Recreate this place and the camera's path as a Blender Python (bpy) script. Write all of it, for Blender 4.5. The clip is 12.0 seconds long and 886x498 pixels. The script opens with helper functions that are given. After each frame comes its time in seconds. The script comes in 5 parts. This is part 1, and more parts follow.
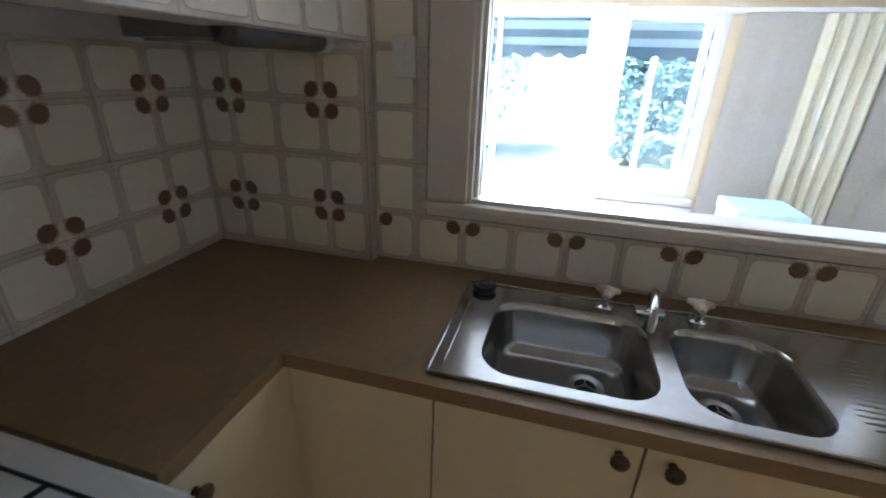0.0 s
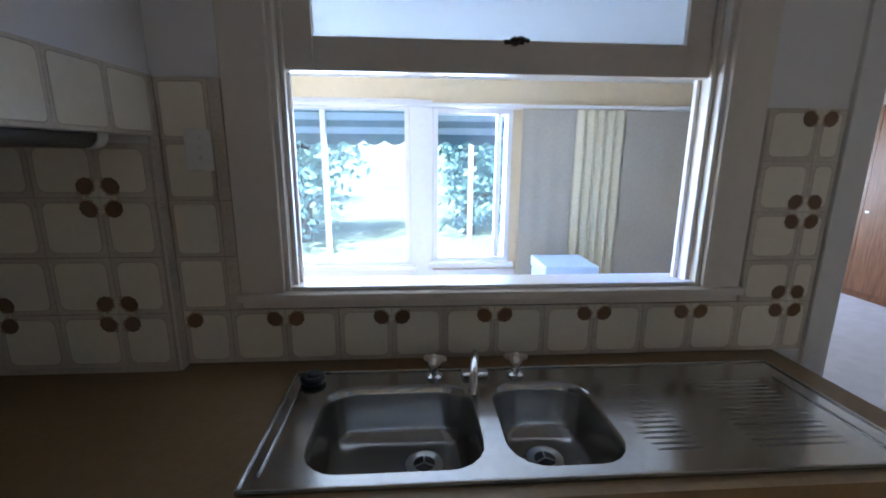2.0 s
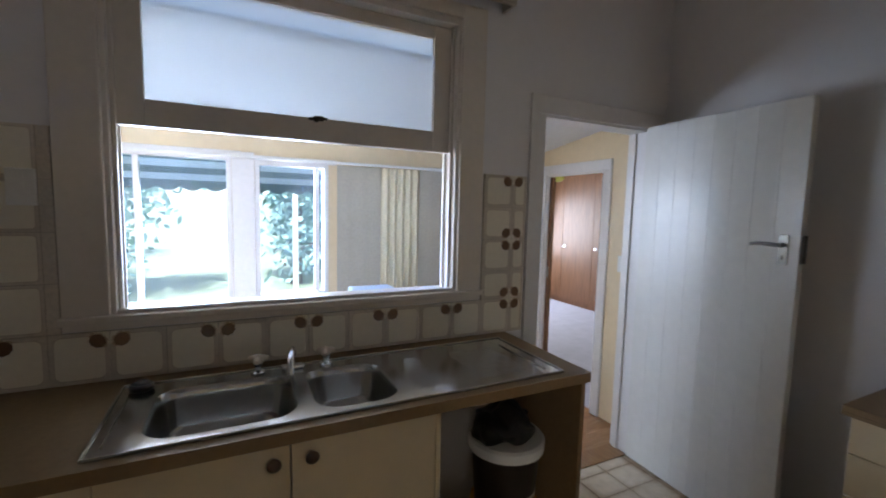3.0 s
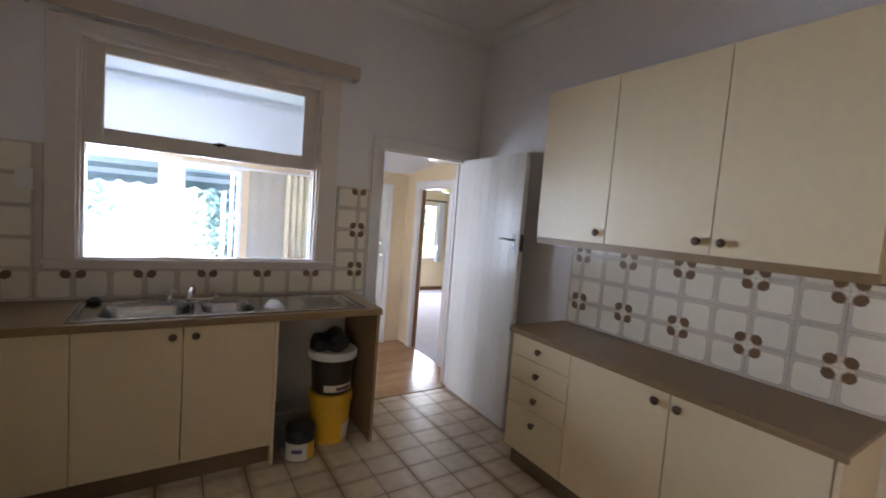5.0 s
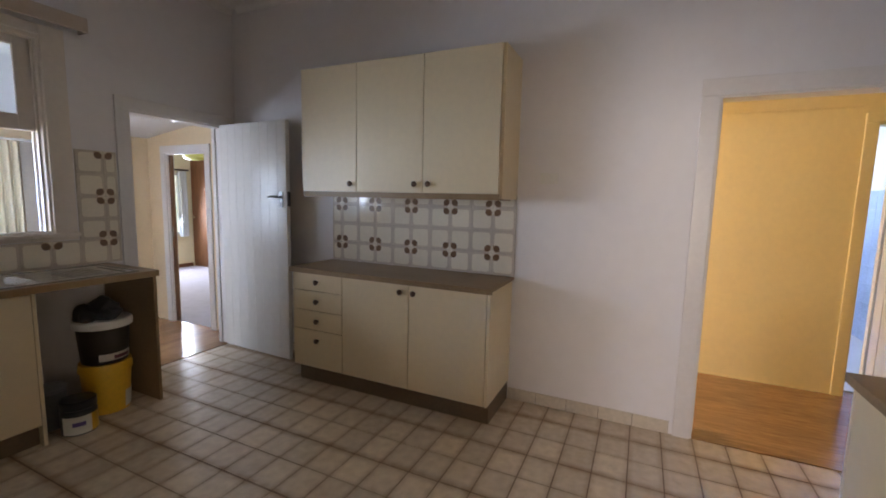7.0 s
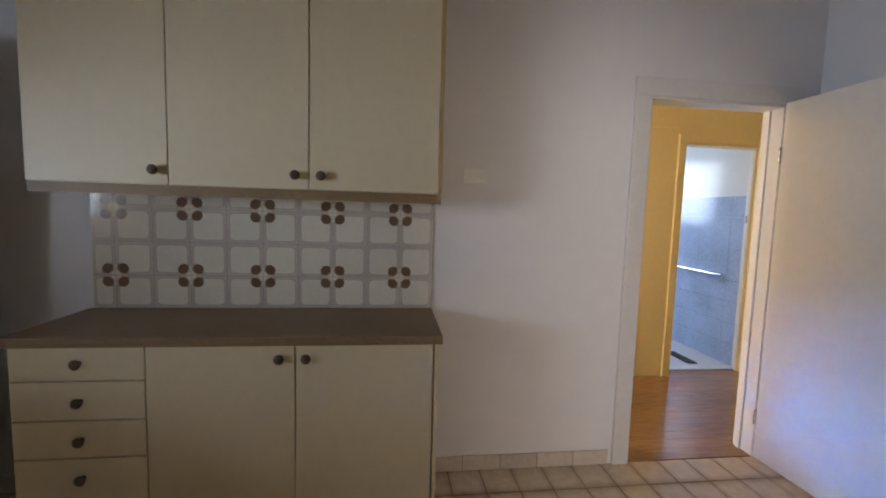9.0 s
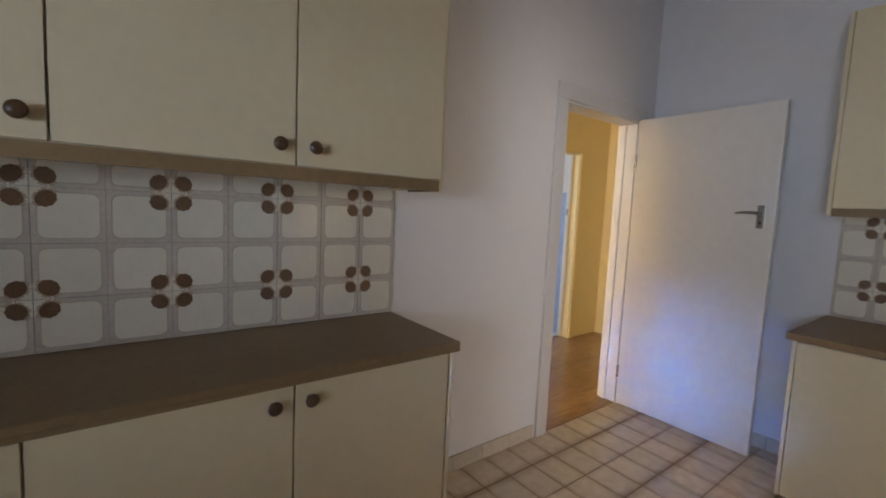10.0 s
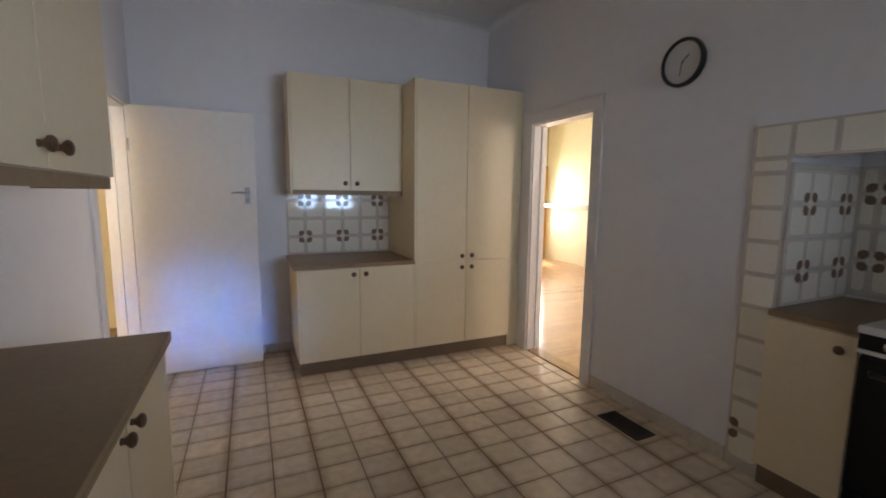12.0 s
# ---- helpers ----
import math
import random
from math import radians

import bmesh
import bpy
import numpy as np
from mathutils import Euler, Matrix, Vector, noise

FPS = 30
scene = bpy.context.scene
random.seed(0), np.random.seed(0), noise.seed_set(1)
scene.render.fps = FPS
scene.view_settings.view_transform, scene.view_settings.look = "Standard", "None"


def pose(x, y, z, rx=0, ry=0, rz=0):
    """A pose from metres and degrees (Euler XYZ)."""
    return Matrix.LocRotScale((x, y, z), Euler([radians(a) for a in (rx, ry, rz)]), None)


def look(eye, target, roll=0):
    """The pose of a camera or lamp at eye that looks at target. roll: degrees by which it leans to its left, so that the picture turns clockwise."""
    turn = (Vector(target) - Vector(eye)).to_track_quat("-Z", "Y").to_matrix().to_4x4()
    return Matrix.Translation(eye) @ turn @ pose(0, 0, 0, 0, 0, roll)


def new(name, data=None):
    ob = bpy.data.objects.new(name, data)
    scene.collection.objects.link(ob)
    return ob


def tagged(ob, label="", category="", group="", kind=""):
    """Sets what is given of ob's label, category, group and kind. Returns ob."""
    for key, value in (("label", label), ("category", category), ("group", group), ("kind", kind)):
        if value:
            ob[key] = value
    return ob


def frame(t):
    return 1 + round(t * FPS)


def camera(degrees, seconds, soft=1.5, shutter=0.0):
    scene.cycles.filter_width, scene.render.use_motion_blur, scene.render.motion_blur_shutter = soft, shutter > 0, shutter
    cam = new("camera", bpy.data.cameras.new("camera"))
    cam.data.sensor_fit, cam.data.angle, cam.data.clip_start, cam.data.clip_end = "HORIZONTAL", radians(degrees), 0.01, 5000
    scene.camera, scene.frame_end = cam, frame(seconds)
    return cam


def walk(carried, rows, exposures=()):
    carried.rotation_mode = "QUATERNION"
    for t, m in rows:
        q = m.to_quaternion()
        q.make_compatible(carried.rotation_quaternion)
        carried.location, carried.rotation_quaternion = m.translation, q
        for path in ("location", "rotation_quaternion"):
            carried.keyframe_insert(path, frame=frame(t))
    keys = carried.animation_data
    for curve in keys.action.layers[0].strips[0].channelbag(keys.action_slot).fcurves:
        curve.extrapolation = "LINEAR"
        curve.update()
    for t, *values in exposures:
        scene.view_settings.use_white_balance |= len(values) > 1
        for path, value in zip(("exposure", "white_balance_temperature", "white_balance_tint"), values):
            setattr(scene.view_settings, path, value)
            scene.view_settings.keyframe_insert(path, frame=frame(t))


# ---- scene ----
cam = camera(92.3, 12.0, soft=1.8, shutter=0.15)
PATH = [
    (0, (0.123, 0.137, 1.539), (-0.349, 1.914, 0.753), 1.9),
    (0.5, (0.221, 0.328, 1.516), (0.097, 2.144, 0.687), 2.6),
    (1, (0.305, 0.438, 1.483), (0.359, 2.248, 0.634), 2.0),
    (1.5, (0.288, 0.369, 1.452), (0.36, 2.25, 0.777), 1.8),
    (2, (0.25, 0.149, 1.556), (0.381, 2.097, 1.121), 0.4),
    (2.5, (0.218, -0.107, 1.541), (0.696, 1.816, 1.268), 0.6),
    (3, (0.238, -0.349, 1.524), (1.115, 1.439, 1.339), 1.4),
    (3.2, (0.293, -0.494, 1.512), (1.282, 1.237, 1.347), 2.3),
    (4.8, (0.349, -1.561, 1.545), (1.343, 0.169, 1.38), 4.2),
    (5, (0.299, -1.657, 1.528), (1.378, 0.021, 1.381), 4.5),
    (5.5, (0.016, -1.822, 1.414), (1.399, -0.381, 1.312), 2.5),
    (6, (-0.142, -1.971, 1.455), (1.475, -0.803, 1.303), 1.8),
    (6.5, (-0.264, -2.068, 1.44), (1.529, -1.208, 1.232), 1.8),
    (6.7, (-0.298, -2.083, 1.423), (1.498, -1.234, 1.199), 1.5),
    (8.3, (0.2, -1.577, 1.407), (2.136, -1.143, 1.151), 2.2),
    (8.5, (0.272, -1.437, 1.395), (2.24, -1.172, 1.162), 2.9),
    (9, (0.454, -1.065, 1.385), (2.43, -1.318, 1.21), 1.7),
    (9.5, (0.689, -0.694, 1.352), (2.539, -1.437, 1.186), 2.6),
    (10, (0.98, -0.338, 1.348), (2.568, -1.54, 1.168), 2.7),
    (10.5, (1.253, -0.071, 1.364), (2.271, -1.78, 1.154), 0.5),
    (11, (1.52, 0.1, 1.38), (1.711, -1.879, 1.156), -1.9),
    (11.5, (1.738, 0.325, 1.383), (1.273, -1.61, 1.178), -0.4),
    (12, (1.815, 0.551, 1.404), (0.995, -1.257, 1.159), 0.6),
]
EXPOSURES = [(0.0, 2.55, 6550, 11), (1.0, 1.97, 5850, 10), (2.0, 1.92, 6050, 11), (2.5, 1.85, 6300, 12), (3.2, 1.87, 6950, 14), (4.8, 2.4, 7100, 18), (6.5, 2.2, 7150, 18), (8.5, 2.0, 7150, 17), (9.5, 1.85, 7100, 14), (10.5, 1.83, 7200, 15), (12.0, 1.95, 6900, 15)]

walk(cam, [(t, look(eye, target, roll)) for t, eye, target, roll in PATH], EXPOSURES)

# ---- light ----
world = bpy.data.worlds.new("sky")
scene.world = world
world.use_nodes = True
wn = world.node_tree
bg = wn.nodes["Background"]
sky = wn.nodes.new("ShaderNodeTexSky")
sky.sky_type, sky.sun_disc = "NISHITA", False
sky.sun_elevation, sky.sun_rotation = radians(57), radians(165)
wn.links.new(sky.outputs["Color"], bg.inputs["Color"])
bg.inputs["Strength"].default_value = 0.15

sun = new("sun", bpy.data.lights.new("sun", "SUN"))
sun.data.energy, sun.data.angle, sun.data.color = 5.0, radians(0.5), (1.0, 0.97, 0.92)
sun.matrix_world = look((0, 0, 0), (0.16, 0.52, -0.84))


def daylight_lamp(name, eye, target, w, h, energy, color=(0.60, 0.76, 1.0), spread=180):
    """An area lamp for daylight, in a window opening or added where none is built."""
    data = bpy.data.lights.new(name, "AREA")
    data.shape, data.size, data.size_y, data.energy, data.color = "RECTANGLE", w, h, energy, color
    data.spread = radians(spread)
    lamp = new(name, data)
    lamp.matrix_world = look(eye, target)
    return lamp


daylight_lamp("veranda_window_light", (-0.25, 3.02, 1.36), (-0.1, 0, 0.4), 0.88, 0.95, 14.5, spread=140)
daylight_lamp("veranda_window_light", (0.61, 3.02, 1.36), (1.5, 0, 0.5), 0.44, 0.95, 8.5)
# Added narrow blue beam that tints the lower half of the east door.
daylight_lamp("veranda_sky_light", (0.61, 3.03, 1.45), (2.3, -3.2, 0.1), 0.44, 0.7, 2.0, (0.11, 0.28, 1.0), 14)
daylight_lamp("veranda_window_light", (-1.2, 3.02, 1.36), (-0.3, 0, 0.4), 0.8, 0.95, 11, spread=140)
daylight_lamp("living_window_light", (-3.7, -7.55, 1.4), (-2.0, -3, 0.8), 1.3, 1.25, 17, (1.0, 0.96, 0.88))
# Added fill lamp before the solid north wall; no window is built there.
daylight_lamp("living_window_light", (-2.6, 1.9, 1.7), (-2.2, -3, 0.9), 1.6, 1.4, 18, (1.0, 0.96, 0.88))
# Lamp in an assumed west window opening that stays out of view.
daylight_lamp("living_window_light", (-4.9, -2.25, 1.55), (1.4, -2.0, 0.1), 1.5, 1.4, 28, (1.0, 0.90, 0.84))
daylight_lamp("bath_window_light", (6.3, -3.3, 1.75), (4, -4.2, 0.8), 0.9, 0.9, 11.5, (0.55, 0.72, 1.0))
daylight_lamp("bedroom_window_light", (4.3, 5.83, 1.25), (3.6, 2, 0.3), 1.3, 1.05, 25, (0.66, 0.80, 1.0))
# Added fill lamp inside the passage, which has no window of its own.
daylight_lamp("passage_window_light", (3.28, 0.75, 1.6), (3.28, -3, 1.0), 0.8, 1.6, 15.5, (1.0, 0.97, 0.88))


# ---- materials ----
def material(name, base, rough=0.5, var=0.06, scale=9.0, bump=0.05, bump_scale=60.0, metallic=0.0, spec=0.5, coat=0.0, piece=0.0, second=None):
    """A painted or plain surface: broad stains and fine grain in colour, fine relief, and a shade of its own for each piece."""
    m = bpy.data.materials.new(name)
    m.use_nodes = True
    nt = m.node_tree
    b = nt.nodes["Principled BSDF"]
    b.inputs["Roughness"].default_value, b.inputs["Metallic"].default_value = rough, metallic
    b.inputs["Specular IOR Level"].default_value, b.inputs["Coat Weight"].default_value = spec, coat
    geo = nt.nodes.new("ShaderNodeNewGeometry")
    broad, fine = nt.nodes.new("ShaderNodeTexNoise"), nt.nodes.new("ShaderNodeTexNoise")
    broad.inputs["Scale"].default_value, broad.inputs["Detail"].default_value = scale * 0.25, 4
    fine.inputs["Scale"].default_value, fine.inputs["Detail"].default_value = scale * 5, 3
    for n in (broad, fine):
        nt.links.new(geo.outputs["Position"], n.inputs["Vector"])
    add = nt.nodes.new("ShaderNodeMath")
    add.operation = "ADD"
    nt.links.new(broad.outputs["Fac"], add.inputs[0])
    nt.links.new(fine.outputs["Fac"], add.inputs[1])
    ramp = nt.nodes.new("ShaderNodeMapRange")
    ramp.inputs["From Min"].default_value, ramp.inputs["From Max"].default_value = 0.6, 1.4
    nt.links.new(add.outputs[0], ramp.inputs["Value"])
    mix = nt.nodes.new("ShaderNodeMix")
    mix.data_type = "RGBA"
    dark = second or tuple(c * (1 - 2 * var) for c in base)
    light = tuple(min(0.95, c * (1 + var)) for c in base)
    mix.inputs["A"].default_value, mix.inputs["B"].default_value = (*dark, 1), (*light, 1)
    nt.links.new(ramp.outputs["Result"], mix.inputs["Factor"])
    out = mix.outputs["Result"]
    if piece:
        info, hsv, rng = nt.nodes.new("ShaderNodeObjectInfo"), nt.nodes.new("ShaderNodeHueSaturation"), nt.nodes.new("ShaderNodeMapRange")
        rng.inputs["To Min"].default_value, rng.inputs["To Max"].default_value = 1 - piece, 1 + piece
        nt.links.new(info.outputs["Random"], rng.inputs["Value"])
        nt.links.new(rng.outputs["Result"], hsv.inputs["Value"])
        nt.links.new(out, hsv.inputs["Color"])
        out = hsv.outputs["Color"]
    nt.links.new(out, b.inputs["Base Color"])
    if bump:
        bn, bt = nt.nodes.new("ShaderNodeTexNoise"), nt.nodes.new("ShaderNodeBump")
        bn.inputs["Scale"].default_value, bn.inputs["Detail"].default_value = bump_scale, 4
        nt.links.new(geo.outputs["Position"], bn.inputs["Vector"])
        bt.inputs["Strength"].default_value, bt.inputs["Distance"].default_value = bump, 0.01
        nt.links.new(bn.outputs["Fac"], bt.inputs["Height"])
        nt.links.new(bt.outputs["Normal"], b.inputs["Normal"])
    return m


def wood(name, dark, light, rough=0.35, along="y", scale=1.0, piece=0.0, coat=0.0):
    """Sawn timber with the grain along one axis of the place."""
    m = material(name, light, rough, 0.1, 6, 0, piece=piece, coat=coat)
    nt = m.node_tree
    b = nt.nodes["Principled BSDF"]
    geo, mp, tex, mix = nt.nodes.new("ShaderNodeNewGeometry"), nt.nodes.new("ShaderNodeMapping"), nt.nodes.new("ShaderNodeTexNoise"), nt.nodes.new("ShaderNodeMix")
    stretch = {"x": (1.2, 22, 22), "y": (22, 1.2, 22), "z": (22, 22, 1.2)}[along]
    mp.inputs["Scale"].default_value = tuple(s * scale for s in stretch)
    tex.inputs["Detail"].default_value, tex.inputs["Distortion"].default_value = 5, 0.6
    mix.data_type = "RGBA"
    mix.inputs["A"].default_value, mix.inputs["B"].default_value = (*dark, 1), (*light, 1)
    rng = nt.nodes.new("ShaderNodeMapRange")
    rng.inputs["From Min"].default_value, rng.inputs["From Max"].default_value = 0.3, 0.7
    nt.links.new(geo.outputs["Position"], mp.inputs["Vector"])
    nt.links.new(mp.outputs["Vector"], tex.inputs["Vector"])
    nt.links.new(tex.outputs["Fac"], rng.inputs["Value"])
    nt.links.new(rng.outputs["Result"], mix.inputs["Factor"])
    old = b.inputs["Base Color"].links[0].from_node
    if old.bl_idname == "ShaderNodeHueSaturation":
        nt.links.new(mix.outputs["Result"], old.inputs["Color"])
    else:
        nt.links.new(mix.outputs["Result"], b.inputs["Base Color"])
    return m


PLASTER = material("white_wall_paint", (0.82, 0.80, 0.805), 0.5, 0.02, 2.5, 0.025, 25)
CEIL = material("ceiling_paint", (0.82, 0.81, 0.79), 0.7, 0.03, 4, 0.05, 40)
# Warmer, darker trim paint: the window frame's shade is put into the colour.
WINTRIM = material("shaded_window_trim", (0.77, 0.70, 0.62), 0.3, 0.03, 7, 0.03, 30)
TRIM = material("gloss_trim_paint", (0.79, 0.76, 0.74), 0.3, 0.03, 7, 0.03, 30)
LEAF = material("door_paint", (0.81, 0.79, 0.745), 0.24, 0.03, 4, 0.02, 18)
CREAM = material("cream_laminate", (0.80, 0.67, 0.45), 0.38, 0.025, 5, 0.02, 80)
CARCASS = material("cabinet_side_board", (0.74, 0.63, 0.46), 0.45, 0.03, 6, 0.03, 80)
TOP = material("brown_laminate", (0.30, 0.198, 0.104), 0.42, 0.10, 10, 0.03, 120, spec=0.35)
KICK = material("brown_kickboard", (0.20, 0.135, 0.082), 0.5, 0.12, 12, 0.05, 70)
KNOB = wood("turned_wood_knob", (0.055, 0.028, 0.015), (0.15, 0.078, 0.04), 0.3, "z", 3)
GLAZE = material("cream_glaze", (0.88, 0.82, 0.69), 0.05, 0.03, 8, 0.012, 14, spec=0.65, coat=0.35, piece=0.04)
BAND = material("beige_glaze_band", (0.68, 0.605, 0.51), 0.12, 0.10, 16, 0.05, 60, piece=0.06)
RIM = material("brown_glaze_line", (0.60, 0.51, 0.41), 0.2, 0.15, 25, 0.0)
PETAL = material("brown_petal_glaze", (0.13, 0.07, 0.038), 0.18, 0.2, 40, 0.0, second=(0.24, 0.155, 0.10))
FRINGE = material("tan_petal_fringe", (0.40, 0.29, 0.20), 0.18, 0.25, 60, 0.0, second=(0.55, 0.44, 0.33))
GROUT = material("wall_grout", (0.50, 0.43, 0.355), 0.85, 0.1, 30, 0.1, 150)
FTILE = material("beige_floor_tile", (0.76, 0.645, 0.495), 0.26, 0.14, 3.5, 0.05, 30, piece=0.09, second=(0.60, 0.475, 0.34))
SKIRTILE = material("skirting_tile_glaze", (0.62, 0.55, 0.455), 0.3, 0.10, 8, 0.04, 40, piece=0.08)
FGROUT = material("brown_floor_grout", (0.22, 0.135, 0.08), 0.9, 0.2, 25, 0.1, 120)
STEEL = material("brushed_steel", (0.44, 0.44, 0.43), 0.19, 0.06, 10, 0.02, 90, metallic=1.0)
CHROME = material("chrome", (0.72, 0.72, 0.73), 0.1, 0.02, 10, 0.0, metallic=1.0)
NICKEL = material("worn_nickel", (0.34, 0.33, 0.31), 0.28, 0.08, 20, 0.0, metallic=1.0)
# Near-black colour that paints in the shade of holes and board gaps.
DARKHOLE = material("hollow_shade", (0.02, 0.02, 0.02), 0.7, 0.1, 10, 0.0)
BLACK = material("black_enamel", (0.007, 0.007, 0.008), 0.38, 0.1, 10, 0.02, 40, spec=0.25)
BLACKPL = material("black_plastic", (0.016, 0.016, 0.018), 0.35, 0.2, 10, 0.1, 40)
WHITEEN = material("white_enamel", (0.78, 0.77, 0.74), 0.18, 0.03, 10, 0.0)
PALEBLUE = material("pale_blue_enamel", (0.50, 0.64, 0.82), 0.3, 0.04, 10, 0.0)
WHITEPL = material("white_plastic", (0.80, 0.79, 0.76), 0.35, 0.03, 10, 0.0)
HANDLEPL = material("ivory_tap_handle", (0.72, 0.60, 0.48), 0.3, 0.08, 20, 0.0)
YELLOWPL = material("yellow_plastic", (0.75, 0.42, 0.03), 0.35, 0.08, 10, 0.03, 20)
LABEL = material("pale_label", (0.70, 0.67, 0.58), 0.5, 0.1, 30, 0.0)
REDMARK = material("maroon_label", (0.16, 0.05, 0.07), 0.5, 0.2, 30, 0.0)
BROWNMETAL = material("brown_vent_metal", (0.055, 0.04, 0.028), 0.4, 0.15, 20, 0.05, 60, metallic=0.6)
TIMBER = wood("varnished_floorboard", (0.21, 0.10, 0.04), (0.38, 0.20, 0.09), 0.2, "y", 1.0, piece=0.12, coat=0.3)
TIMBERX = wood("varnished_floorboard_across", (0.26, 0.125, 0.055), (0.48, 0.26, 0.13), 0.22, "x", 1.0, piece=0.12, coat=0.3)
YELLOWWALL = material("golden_wall_paint", (0.87, 0.71, 0.39), 0.45, 0.03, 5, 0.05, 40)
GOLD = material("gold_wall_paint", (0.80, 0.52, 0.10), 0.5, 0.03, 5, 0.05, 40)
PEACH = material("peach_wall_paint", (0.80, 0.64, 0.42), 0.5, 0.03, 5, 0.05, 40)
LEMON = material("lemon_wall_paint", (0.85, 0.80, 0.57), 0.5, 0.03, 5, 0.05, 40)
CARPET = material("grey_lilac_carpet", (0.46, 0.44, 0.50), 0.95, 0.08, 30, 0.5, 300)
BATHTILE = material("blue_white_bath_tile", (0.44, 0.56, 0.78), 0.15, 0.16, 14, 0.02, 20)
BATHFLOOR = material("pale_bath_floor", (0.66, 0.68, 0.74), 0.3, 0.05, 8, 0.02, 40)
WARDROBE = wood("red_brown_veneer", (0.11, 0.045, 0.02), (0.24, 0.105, 0.05), 0.45, "z", 0.7)
DRAPE = material("beige_drape", (0.50, 0.46, 0.38), 0.9, 0.06, 10, 0.2, 200)
DRAPE2 = material("cream_drape", (0.80, 0.73, 0.54), 0.9, 0.06, 10, 0.2, 200)
AWNING = material("green_awning_canvas", (0.09, 0.13, 0.115), 0.9, 0.1, 10, 0.1, 150)
AWNING2 = material("pale_awning_stripe", (0.40, 0.43, 0.40), 0.9, 0.1, 10, 0.1, 150)
GRASS = material("lawn", (0.27, 0.32, 0.20), 0.95, 0.2, 4, 0.6, 40)
LEAVES = material("green_foliage", (0.19, 0.31, 0.27), 0.5, 0.2, 2, 0.0, second=(0.13, 0.24, 0.21))
BARK = material("grey_bark", (0.16, 0.125, 0.095), 0.9, 0.2, 12, 0.6, 30)
PELMET = material("tan_pelmet_paint", (0.58, 0.49, 0.40), 0.4, 0.05, 8, 0.05, 40)


def frosted(name):
    m = bpy.data.materials.new(name)
    m.use_nodes = True
    nt = m.node_tree
    b = nt.nodes["Principled BSDF"]
    b.inputs["Base Color"].default_value = (0.86, 0.90, 0.93, 1)
    b.inputs["Roughness"].default_value, b.inputs["Transmission Weight"].default_value, b.inputs["IOR"].default_value = 0.45, 0.55, 1.2
    veil, mix = nt.nodes.new("ShaderNodeBsdfTranslucent"), nt.nodes.new("ShaderNodeMixShader")
    veil.inputs["Color"].default_value, mix.inputs[0].default_value = (0.92, 0.95, 0.98, 1), 0.12
    nt.links.new(b.outputs[0], mix.inputs[1])
    nt.links.new(veil.outputs[0], mix.inputs[2])
    nt.links.new(mix.outputs[0], nt.nodes["Material Output"].inputs["Surface"])
    return m


def clear_glass(name, hazy, tint):
    """Window glass with glare haze mixed in as a thin translucent layer."""
    m = bpy.data.materials.new(name)
    m.use_nodes = True
    nt = m.node_tree
    glossy, clear, mix = nt.nodes.new("ShaderNodeBsdfGlossy"), nt.nodes.new("ShaderNodeBsdfTransparent"), nt.nodes.new("ShaderNodeMixShader")
    glossy.inputs["Roughness"].default_value = 0.02
    clear.inputs["Color"].default_value = (*tint, 1)
    fres = nt.nodes.new("ShaderNodeFresnel")
    fres.inputs["IOR"].default_value = 1.45
    nt.links.new(fres.outputs[0], mix.inputs[0])
    nt.links.new(clear.outputs[0], mix.inputs[1])
    nt.links.new(glossy.outputs[0], mix.inputs[2])
    glare, film = nt.nodes.new("ShaderNodeBsdfTranslucent"), nt.nodes.new("ShaderNodeMixShader")
    glare.inputs["Color"].default_value, film.inputs[0].default_value = (0.8, 0.85, 0.9, 1), hazy
    nt.links.new(mix.outputs[0], film.inputs[1])
    nt.links.new(glare.outputs[0], film.inputs[2])
    nt.links.new(film.outputs[0], nt.nodes["Material Output"].inputs["Surface"])
    return m


